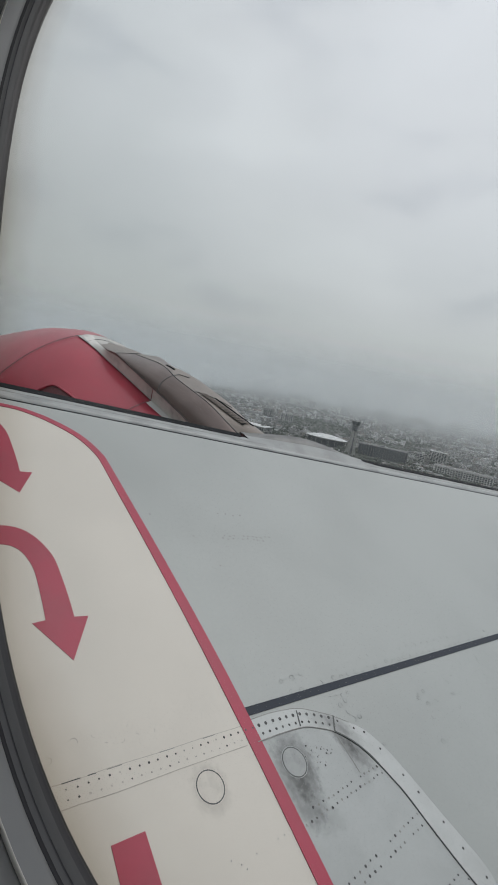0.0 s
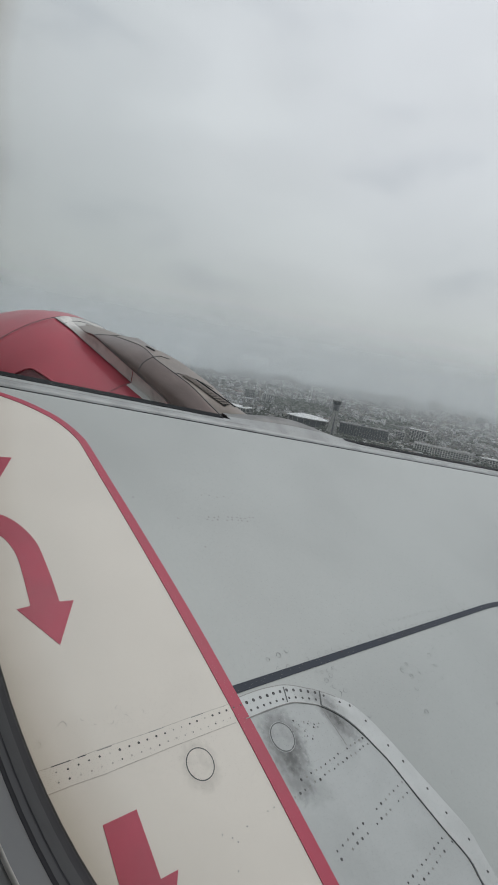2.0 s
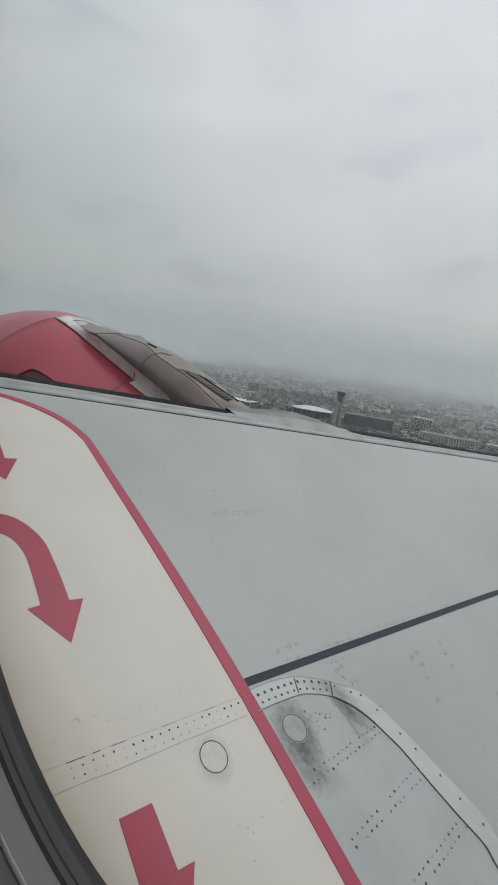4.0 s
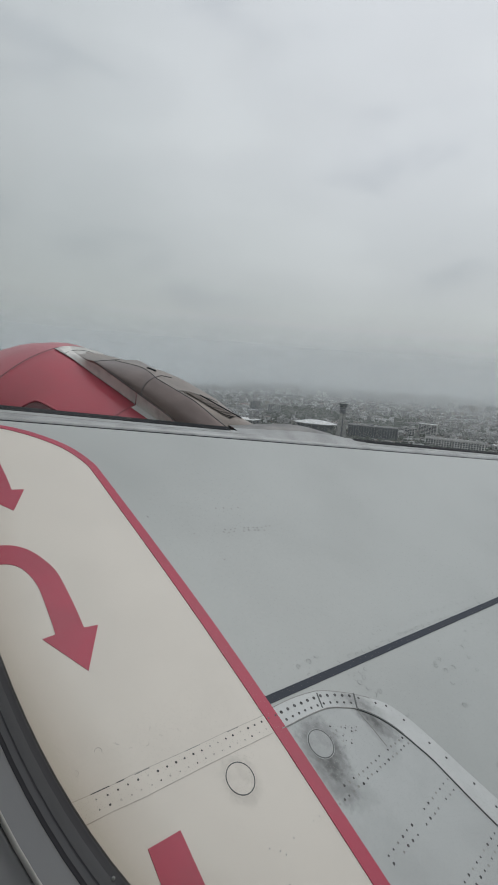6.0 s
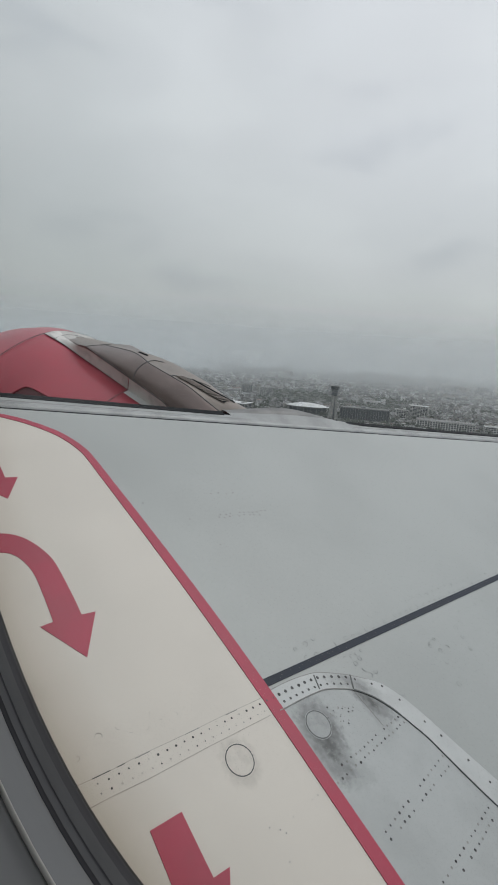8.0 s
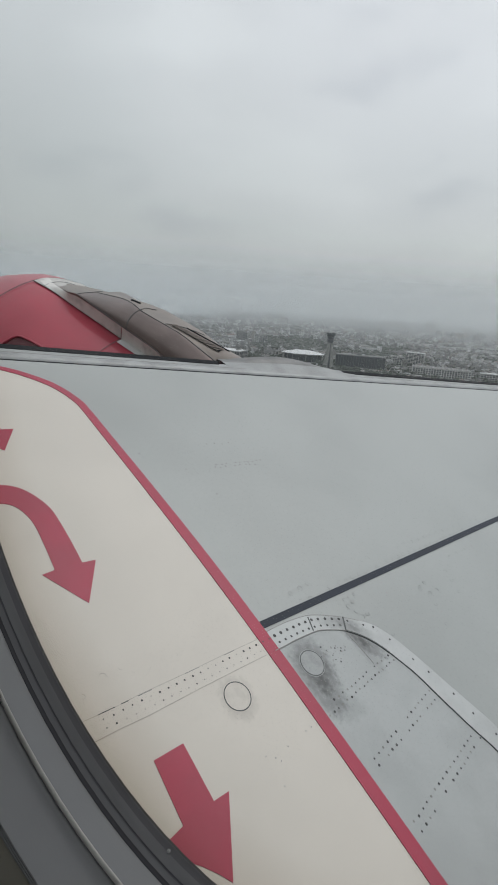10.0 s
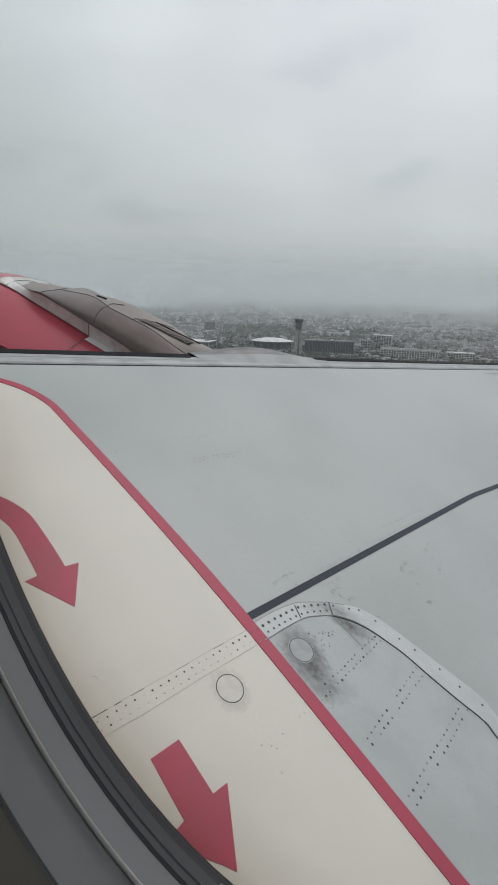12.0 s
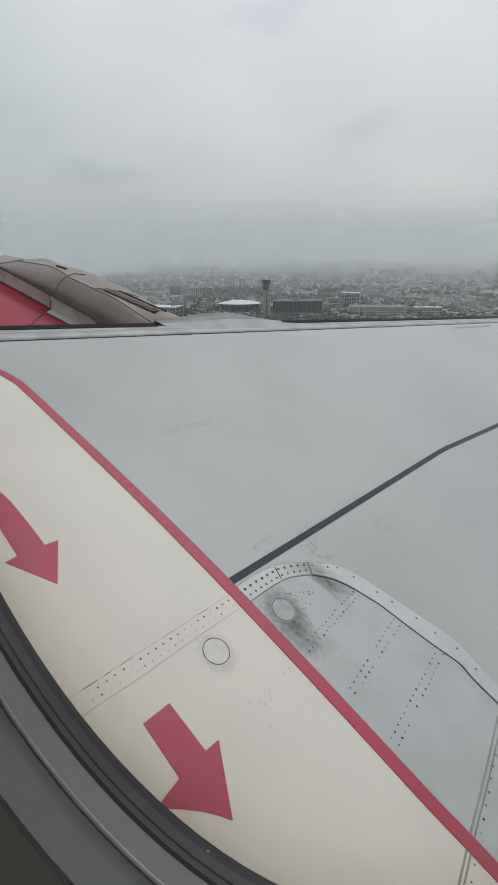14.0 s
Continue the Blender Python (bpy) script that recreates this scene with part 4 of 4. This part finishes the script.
bmesh.ops.translate(bm, verts=bm.verts, vec=pane_point(radians(234.7), 0.0, 0.0034))
part("lint_fleck", bm, WHITE_ROOF, cabin_window, "tiny white fleck of lint on the gasket")
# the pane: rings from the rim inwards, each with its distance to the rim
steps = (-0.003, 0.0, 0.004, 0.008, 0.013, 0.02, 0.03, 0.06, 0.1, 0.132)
pane = part("pane", ring([(-g, 0.001) for g in steps]), ACRYLIC, cabin_window, "clear acrylic pane with a darkened rim", True)
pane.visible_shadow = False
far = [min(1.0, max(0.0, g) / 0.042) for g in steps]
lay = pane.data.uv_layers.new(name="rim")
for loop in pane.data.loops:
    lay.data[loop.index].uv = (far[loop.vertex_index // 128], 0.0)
cabin_wall = thing("cabin_wall", BODY, "brownish grey plastic cabin side wall around the window", "wall", kind="structure")
part("wall_panel", ring(((0.0086, 0.0299), (0.0149, 0.0345), (0.020, 0.0375), (0.05, 0.046), (0.15, 0.058), (0.4, 0.06), (1.05, 0.06))), CABIN, cabin_wall, smooth=True)
part("outer_skin", ring(((0.016, -0.012), (0.05, -0.014), (1.05, -0.014))), FUSELAGE, cabin_wall, "white painted fuselage skin", True)
# unseen lining, left open across the aisle so sky light brightens the window frame
part("cabin_shell", ring(((1.05, -0.014), (1.05, 0.06), (1.05, 1.6), (0.8, 2.2), (0.55, 2.3))), CABIN, cabin_wall, "plain unseen cabin lining")

# the hull's rest, unseen, a long round body added to shade the wing's root
hull = thing("fuselage", BODY, "white painted round fuselage beside the wing", "aircraft", kind="structure")
u0, v0, dist, _n, _half, _roll, lean, _wide = WINDOW
out, up = Vector((0, math.cos(lean), -math.sin(lean))), Vector((0, math.sin(lean), math.cos(lean)))
tangent = Vector((u0, 0, 0)) + up * v0 + out * (dist + 0.012)


def hull_point(x, deg, r=1.97):
    a = radians(deg)
    return tangent - out * 1.97 + out * (r * math.cos(a)) + up * (r * math.sin(a)) + Vector((x, 0, 0))


for x0, x1, d0, d1 in ((-9, -0.95, -75, 100), (0.95, 9, -75, 100), (-0.95, 0.95, 29, 100), (-0.95, 0.95, -75, -29)):
    bm = grid_mesh([[hull_point(x, d) for d in np.linspace(d0, d1, 24)] for x in np.linspace(x0, x1, 8)])
    ext = bmesh.ops.extrude_face_region(bm, geom=list(bm.faces))
    centre = tangent - out * 1.97
    for v in ext["geom"]:
        if isinstance(v, bmesh.types.BMVert):
            v.co -= (v.co - centre - Vector((v.co.x - centre.x, 0, 0))).normalized() * 0.004
    part("skin_panel", bm, FUSELAGE, hull, "white painted metal skin", True)

# ---- the city below ----
rng = random.Random(11)


def ground_at(az, dist):
    """The place on the ground in that direction, degrees to the right of straight ahead."""
    return Vector((dist * math.sin(radians(az)), dist * math.cos(radians(az)), GROUND))


bm = bmesh.new()
box(bm, -9000, 9000, -9000, 9000, GROUND - 3, GROUND)
me = bpy.data.meshes.new("ground")
bm.to_mesh(me)
bm.free()
me.materials.append(GROUND_MAT)
tagged(new("ground", me), "dark green and grey ground of the city", "ground", kind="structure")

rows = []
for r in (3150, 3350, 3600, 3900, 4150):
    rows.append([tuple(ground_at(a, r * (1 + 0.05 * math.sin(a * 1.3))) + Vector((0, 0, 1.2))) for a in np.linspace(-40, -4.5 - 0.0012 * (r - 3000), 14)])
bm = grid_mesh(rows)
me = bpy.data.meshes.new("water")
bm.to_mesh(me)
bm.free()
me.materials.append(WATER)
tagged(new("water", me), "pale grey bay beyond the houses", "water", kind="structure")

KEEP = []  # ground taken by the named buildings: centre, radius


def reserve(az, dist, radius):
    p = ground_at(az, dist)
    KEEP.append((p.x, p.y, radius))
    return p


def free_at(x, y, r=0.0):
    return all((x - a) ** 2 + (y - b) ** 2 > (c + r) ** 2 for a, b, c in KEEP)


def control_tower():
    p = reserve(7.4, 1295, 26)
    t = thing("control_tower", pose(p.x, p.y, p.z, 0, 0, 18), "tall concrete airport control tower with flared dark cab", "tower")
    for side in (-1, 1):  # two leaning concrete blades that meet under the cab
        bm = bmesh.new()
        secs = []
        for z, x0, x1, y in ((0, 3.0, 13.5, 4.5), (18, 2.2, 9.6, 4.2), (36, 1.4, 7.2, 4.0), (52, 0.9, 6.0, 4.0), (60, 0.7, 6.0, 4.4)):
            secs.append([bm.verts.new((side * x, yy, z)) for x, yy in ((x0, -y), (x1, -y), (x1, y), (x0, y))])
        for a, b in zip(secs, secs[1:]):
            for k in range(4):
                bm.faces.new((a[k], a[(k + 1) % 4], b[(k + 1) % 4], b[k]))
        bm.faces.new(secs[-1])
        part("shaft_blade", bm, CONCRETE, t, "leaning pale concrete blade")
    bm = bmesh.new()
    box(bm, -1.5, 1.5, -3.2, 3.2, 0, 60)
    part("shaft_core", bm, TOWER_DARK, t, "dark slot between the blades")

    def drum(name, prof, mat, label, on=t):
        return part(name, grid_mesh([[(r * math.cos(2 * math.pi * k / 20), r * math.sin(2 * math.pi * k / 20), z) for k in range(20)] for r, z in prof], True), mat, on, label)
    drum("neck", ((6.2, 58), (7.0, 60), (7.4, 66), (7.0, 67), (6.4, 67.2)), TOWER_DARK, "dark ringed neck")
    drum("equipment_floor", ((6.4, 67), (8.2, 68), (8.6, 72), (7.4, 72.5)), TOWER_DARK, "dark equipment floor")
    cab = drum("cab", ((7.4, 72.4), (8.6, 73), (10.8, 81), (11.2, 81.2), (11.2, 82.4), (0.2, 83.5)), DARK_GLASS, "flared dark glass cab")
    drum("roof_rim", ((11.25, 81.2), (11.5, 81.4), (11.5, 82.2), (11.25, 82.4)), CONCRETE, "pale roof rim", cab)
    part("antenna", tube([(0, 0, 83), (0, 0, 90)], 0.25), CONCRETE, cab)


def slab_building(name, az, dist, turn, length, depth, storeys, storey, wall, label, columns=0, roof=GREY_ROOF, bands=True, group=""):
    """A building of real floors: recessed dark glazing, slab edges, piers, parapet and roof boxes."""
    p = reserve(az, dist, 0.55 * max(length, depth))
    b = thing(name, pose(p.x, p.y, p.z, 0, 0, turn), label, "building", group)
    h = storeys * storey
    bm = bmesh.new()
    box(bm, -length / 2 + 0.6, length / 2 - 0.6, -depth / 2 + 0.6, depth / 2 - 0.6, 0, h)
    part("glazing", bm, DARK_GLASS, b, "dark recessed glazing")
    for k in range(storeys + 1):
        if bands or k in (0, storeys):
            bm = bmesh.new()
            t = 1.15 if k not in (0, storeys) else 1.6
            box(bm, -length / 2, length / 2, -depth / 2, depth / 2, k * storey - (0 if k == 0 else t * 0.5), k * storey + t * 0.5)
            part("floor_band", bm, wall, b)
    n = columns or max(3, int(length / 6))
    for k in range(n + 1):
        x = -length / 2 + length * k / n
        w = 0.9 if columns else 0.6
        for y in (-depth / 2, depth / 2):
            bm = bmesh.new()
            box(bm, x - w, x + w, y - 0.35, y + 0.35, 0, h)
            part("pier", bm, wall, b)
    for x in (-length / 2, length / 2):
        for k in range(max(2, int(depth / 7)) + 1):
            y = -depth / 2 + depth * k / max(2, int(depth / 7))
            bm = bmesh.new()
            box(bm, x - 0.35, x + 0.35, y - 0.6, y + 0.6, 0, h)
            part("pier", bm, wall, b)
    bm = bmesh.new()
    box(bm, -length / 2 - 0.2, length / 2 + 0.2, -depth / 2 - 0.2, depth / 2 + 0.2, h + 0.9, h + 1.4)
    top = part("roof", bm, roof, b, "flat roof")
    for k in range(3):
        bm = bmesh.new()
        x, y, s = rng.uniform(-0.4, 0.4) * length, rng.uniform(-0.25, 0.25) * depth, rng.uniform(1.5, 4)
        box(bm, x - s, x + s, y - s * 0.7, y + s * 0.7, h + 1.4, h + 1.4 + rng.uniform(1.5, 3.5))
        part("roof_box", bm, wall, top)
    return b


def lens_hall():
    """Terminal hall with a lens-shaped white roof on a glazed base."""
    p = reserve(4.7, 1400, 60)
    t = thing("terminal_hall", pose(p.x, p.y, p.z, 0, 0, -6), "glazed airport hall with curved white lens roof", "building")
    n = 36
    ov = lambda a, k: (54 * k * math.cos(a), 31 * k * math.sin(a))
    ang = [2 * math.pi * i / n for i in range(n)]
    base = part("glazed_base", grid_mesh([[(*ov(a, k), z) for a in ang] for k, z in ((0.86, 0), (0.9, 16))], True), DARK_GLASS, t, "dark glazed base")
    part("roof_edge", grid_mesh([[(*ov(a, k), z) for a in ang] for k, z in ((0.9, 16), (1.03, 17.5), (1.03, 19))], True), CONCRETE, t, "grey roof edge", True)
    part("roof", grid_mesh([[(*ov(a, k), 19 + 8.0 * (1 - k * k)) for a in ang] for k in (1.03, 0.95, 0.8, 0.6, 0.4, 0.2, 0.02)], True), WHITE_ROOF, t, "curved white roof", True)
    for i in range(0, n, 2):
        part("mullion", tube([(*ov(ang[i], 0.875), 0), (*ov(ang[i], 0.915), 16)], 0.5, 4), CONCRETE, base)


control_tower()
lens_hall()
slab_building("office_building", 10.6, 1370, -8, 118, 36, 5, 5.4, TOWER_DARK, "long dark glazed office building beside the control tower", bands=False)
slab_building("office_building", 14.2, 1500, 10, 34, 24, 5, 4.2, WHITE_WALL, "small white five-storey office building")
slab_building("office_building", 16.0, 1530, -25, 46, 20, 9, 3.6, WHITE_WALL, "white eight-storey slab building with banded windows", roof=WHITE_ROOF)
slab_building("office_building", 18.6, 1345, -14, 128, 46, 4, 4.4, WHITE_WALL, "long low white office building with rows of piers", columns=22, roof=GREY_ROOF)
slab_building("exhibition_hall", -3.2, 1290, -22, 84, 46, 3, 8.5, CONCRETE, "pale columned hall with a flat light roof", columns=13, roof=WHITE_ROOF)
slab_building("office_building", 23.5, 1360, -10, 62, 20, 4, 4.0, WHITE_WALL, "low white building with square windows", roof=WHITE_ROOF)
slab_building("apartment_block", 0.2, 1780, 4, 40, 18, 9, 3.3, WHITE_WALL, "pale apartment block among trees")
slab_building("apartment_block", -1.8, 1810, 8, 34, 18, 10, 3.3, CONCRETE, "grey apartment block among trees")
slab_building("apartment_block", -9.0, 1480, -12, 36, 18, 9, 3.3, WHITE_WALL, "pale apartment block with piers")



def apartment(length, depth, storeys, wall, label):
    """A plain block: rendered body, recessed window rows, parapet, stair head and water tank."""
    h = storeys * 3.2
    b = thing("apartment_block", pose(0, -400, GROUND), label, "building", "apartment blocks")
    bm = bmesh.new()
    box(bm, -length / 2, length / 2, -depth / 2, depth / 2, 0, h)
    part("walls", bm, wall, b, "rain-stained rendered walls")
    for k in range(storeys):
        z = k * 3.2
        bm = bmesh.new()
        n = max(3, int(length / 4.2))
        for i in range(n):
            x = -length / 2 + length * (i + 0.5) / n
            for y in (-depth / 2, depth / 2):
                box(bm, x - 0.95, x + 0.95, y - 0.06, y + 0.06, z + 1.0, z + 2.5)
        for i in range(3):
            y = -depth / 2 + depth * (i + 0.5) / 3
            for x in (-length / 2, length / 2):
                box(bm, x - 0.06, x + 0.06, y - 0.8, y + 0.8, z + 1.0, z + 2.5)
        part("window_row", bm, DARK_GLASS, b)
        bm = bmesh.new()
        box(bm, -length / 2 - 0.7, length / 2 + 0.7, -depth / 2 - 0.7, depth / 2 + 0.7, z + 2.75, z + 3.0)
        part("sunshade", bm, CONCRETE, b)
    bm = bmesh.new()
    box(bm, -length / 2 + 0.3, length / 2 - 0.3, -depth / 2 + 0.3, depth / 2 - 0.3, h, h + 0.5)
    top = part("roof", bm, GREY_ROOF, b)
    bm = bmesh.new()
    box(bm, -2.5, 2.5, -2.0, 2.0, h + 0.5, h + 3.4)
    part("stair_head", bm, wall, top)
    part("water_tank", grid_mesh([[(length * 0.3 + r * math.cos(a), r * math.sin(a), h + z) for a in np.linspace(0, 2 * math.pi, 9)[:-1]] for r, z in ((1.3, 0.5), (1.3, 2.4), (0.1, 2.9))], True), TOWER_DARK, top, "dark water tank")
    return b


KINDS = [apartment(22, 13, 5, WHITE_WALL, "pale five-storey apartment block with sunshades"), apartment(30, 14, 7, WHITE_WALL, "pale seven-storey apartment block with sunshades"),
         apartment(18, 14, 9, CONCRETE, "grey nine-storey apartment block with sunshades"), apartment(26, 15, 4, CONCRETE, "grey four-storey apartment block with sunshades"),
         apartment(16, 12, 6, BUFF_WALL, "buff six-storey apartment block with sunshades")]
spots = []
while len(spots) < 70:
    az, d = rng.uniform(-14, 34), 1450 + 1300 * rng.random() ** 1.2
    p = ground_at(az, d)
    if noise.noise(Vector((p.x / 260, p.y / 260, 3.1))) < 0.15 and free_at(p.x, p.y, 20):
        KEEP.append((p.x, p.y, 15))
        spots.append((p, math.degrees(0.6 * noise.noise(Vector((p.x / 700, p.y / 700, 1.0)))) + rng.choice((0, 90))))
for k, (p, turn) in enumerate(spots):
    m = pose(p.x, p.y, GROUND, 0, 0, turn) @ Matrix.Diagonal((*[rng.uniform(0.68, 0.85)] * 3, 1))
    if k < len(KINDS):
        KINDS[k].matrix_basis = m
    else:
        copy_thing(rng.choice(KINDS), m)

# white-topped wall beside the perimeter road
p0 = [ground_at(a, r) for a, r in ((3.2, 1200), (6.0, 1165), (9.0, 1142), (12.0, 1152), (16, 1168), (21, 1178), (26, 1190), (32, 1200))]
line = smooth_line([(p.x, p.y) for p in p0], 5)
fence = thing("perimeter_wall", pose(0, 0, GROUND), "long white perimeter wall beside the road", "wall")
part("wall_run", ribbon(line, 5.0, 0, 4.0), WHITE_ROOF, fence, "white sheeting")
rd = ribbon([(x * 0.965, y * 0.965) for x, y in line], 14, GROUND, GROUND + 0.4)
me = bpy.data.meshes.new("road")
rd.to_mesh(me)
rd.free()
me.materials.append(ASPHALT)
tagged(new("road", me), "wet asphalt perimeter road", "road", kind="structure")


def boxes_mesh(name, items, wall, roof):
    """Many plain houses in one mesh: x, y, turn, length, depth, height; walls carry their own coordinates for window openings."""
    verts, faces, mats, uvs = [], [], [], []
    for x, y, turn, l, dp, h in items:
        c, s = math.cos(turn), math.sin(turn)
        i = len(verts)
        for z in (0, h):
            for ax, ay in ((-l / 2, -dp / 2), (l / 2, -dp / 2), (l / 2, dp / 2), (-l / 2, dp / 2)):
                verts.append((x + ax * c - ay * s, y + ax * s + ay * c, z))
        off = rng.uniform(0, 3)
        for k in range(4):
            j = (k + 1) % 4
            w = l if k % 2 == 0 else dp
            faces.append((i + k, i + j, i + 4 + j, i + 4 + k))
            uvs += [(off, 0), (off + w, 0), (off + w, h), (off, h)]
            mats.append(0)
        faces.append((i + 4, i + 5, i + 6, i + 7))
        uvs += [(0, 0)] * 4
        mats.append(1)
    me = bpy.data.meshes.new(name)
    me.from_pydata(verts, [], faces)
    me.materials.append(wall)
    me.materials.append(roof)
    me.polygons.foreach_set("material_index", mats)
    lay = me.uv_layers.new(name="wall")
    lay.data.foreach_set("uv", [c for uv in uvs for c in uv])
    me.update()
    return me


def roof_mix():
    m = bpy.data.materials.new("city_roofs")
    m.use_nodes = True
    nd, ln = m.node_tree.nodes, m.node_tree.links
    geo = nd.new("ShaderNodeNewGeometry")
    r = ramp_of(nd, [(0.0, (0.10, 0.10, 0.10)), (0.4, (0.20, 0.20, 0.195)), (0.62, (0.17, 0.11, 0.09)), (0.7, (0.30, 0.30, 0.30)), (0.88, (0.42, 0.43, 0.44)), (1.0, (0.6, 0.6, 0.6))], "CONSTANT")
    ln.new(geo.outputs["Random Per Island"], r.inputs[0])
    st = nd.new("ShaderNodeTexNoise")
    st.inputs["Scale"].default_value = 0.3
    co = nd.new("ShaderNodeTexCoord")
    ln.new(co.outputs["Object"], st.inputs["Vector"])
    mx = nd.new("ShaderNodeMix")
    mx.data_type, mx.blend_type = "RGBA", "MULTIPLY"
    mx.inputs["Factor"].default_value = 0.6
    ln.new(r.outputs[0], mx.inputs["A"])
    ln.new(st.outputs["Color"], mx.inputs["B"])
    ln.new(mx.outputs["Result"], nd["Principled BSDF"].inputs["Base Color"])
    nd["Principled BSDF"].inputs["Roughness"].default_value = 0.8
    return m


CITY_ROOF = roof_mix()


def wet(az, d):
    return az < -4.0 - 0.0012 * (d - 3000) and 2990 < d < 4350


# houses of the dense city, in one sheet from the airfield's edge to the haze
houses, blocks = [], []
for _ in range(40000):
    d = 1190 + 3350 * rng.random() ** 1.15
    az = rng.uniform(-36, 40)
    p = ground_at(az, d)
    green = noise.noise(Vector((p.x / 260, p.y / 260, 3.1)))
    if wet(az, d) or not free_at(p.x, p.y, 14) or (d < 1480 and (rng.random() < 0.25 or green > 0.18)) or (d < 2100 and green > 0.16) or green > 0.36:
        continue
    tall = noise.noise(Vector((p.x / 420, p.y / 420, 9.7)))
    turn = 0.6 * noise.noise(Vector((p.x / 700, p.y / 700, 1.0))) + rng.choice((0, math.pi / 2)) + rng.uniform(-0.06, 0.06)
    h = rng.choice((3.5, 4, 4, 7, 7, 7, 10))
    l, dp = rng.uniform(6, 17), rng.uniform(5, 11)
    if rng.random() < 0.08 + 0.22 * max(0, tall):
        h = rng.uniform(11, 20)
        l, dp = rng.uniform(10, 22), rng.uniform(9, 14)
    if rng.random() < 0.05:
        l, dp, h = rng.uniform(30, 60), rng.uniform(18, 34), rng.uniform(7, 11)
    if d < 1420:
        l, dp, h = rng.uniform(8, 17), rng.uniform(7, 12), rng.choice((4, 4, 7, 7))
    if d > 2700:
        l, dp, h = l * 1.2, dp * 1.2, h * 1.1
    if d > 2900 and rng.random() < 0.035:
        h = rng.uniform(22, 40)
        l, dp = rng.uniform(22, 60), rng.uniform(18, 26)
    houses.append((p.x, p.y, turn, l, dp, h))
    if h > 12 and rng.random() < 0.7:
        houses.append((p.x + rng.uniform(-3, 3), p.y + rng.uniform(-2, 2), turn, 5, 4, h + 3))
ob = new("distant_houses", boxes_mesh("distant_houses", houses, CITY_WALL, CITY_ROOF))
ob.location = (0, 0, GROUND)
tagged(ob, "dense pale city houses fading into mist", "houses", kind="stuff")

# long slab blocks on the skyline
for k, (az, d, l, h) in enumerate(((1.6, 3150, 100, 50), (9.8, 3300, 70, 48), (13.4, 3200, 94, 52), (20.5, 3100, 60, 48), (17.0, 3350, 54, 60), (25, 3050, 54, 46), (29, 3250, 70, 48))):
    p = ground_at(az, d)
    ob = new("tower_block", boxes_mesh("tower_block", [(0, 0, 0, l, 24, h), (l * 0.2, 0, 0, l * 0.3, 14, h + 8)], CITY_WALL, CITY_ROOF))
    ob.matrix_world = pose(p.x, p.y, GROUND, 0, 0, -az + rng.uniform(-15, 15))
    tagged(ob, "tall slab block on the misty skyline", "building", "skyline blocks")


# trees: clumps of leaves with ragged outlines
def woods():
    base = bmesh.new()
    bmesh.ops.create_icosphere(base, subdivisions=1, radius=1.0)
    bv = [v.co.copy() for v in base.verts]
    bf = [[v.index for v in f.verts] for f in base.faces]
    base.free()
    verts, faces = [], []
    count = 0
    for _ in range(17000):
        d = 1180 + 2600 * rng.random() ** 1.6
        az = rng.uniform(-36, 40)
        p = ground_at(az, d)
        green = noise.noise(Vector((p.x / 260, p.y / 260, 3.1)))
        if wet(az, d) or not free_at(p.x, p.y, -6) or (d < 1400 and rng.random() < 0.30) or (d > 1550 and green < 0.02 and rng.random() < 0.60):
            continue
        count += 1
        size = rng.uniform(2.6, 5.2)
        for _k in range(rng.randint(3, 5)):
            cx, cy, cz = p.x + rng.gauss(0, size * 0.55), p.y + rng.gauss(0, size * 0.55), rng.uniform(0.5, 1.25) * size + 1.5
            s = size * rng.uniform(0.45, 0.8)
            i = len(verts)
            for v in bv:
                q = v * s * rng.uniform(0.65, 1.3)
                verts.append((cx + q.x, cy + q.y, cz + q.z * 0.8))
            faces += [[i + a for a in f] for f in bf]
    me = mesh_of("woods", verts, faces, LEAVES)
    ob = new("woods", me)
    ob.location = (0, 0, GROUND)
    tagged(ob, "dark green rain-soaked trees between the houses", "trees", kind="stuff")


woods()

# curved sheets that imitate misty haze, one behind the other, round the aircraft
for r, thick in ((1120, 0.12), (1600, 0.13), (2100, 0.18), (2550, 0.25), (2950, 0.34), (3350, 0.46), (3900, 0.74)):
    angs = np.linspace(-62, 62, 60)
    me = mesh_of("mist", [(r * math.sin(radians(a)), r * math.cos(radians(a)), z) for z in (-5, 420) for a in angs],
                 [(k, k + 1, 61 + k, 60 + k) for k in range(59)], veil_material("haze_sheet", thick))
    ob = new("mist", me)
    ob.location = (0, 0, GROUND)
    tagged(ob, "thin grey sheet that imitates misty haze", "mist", kind="stuff")
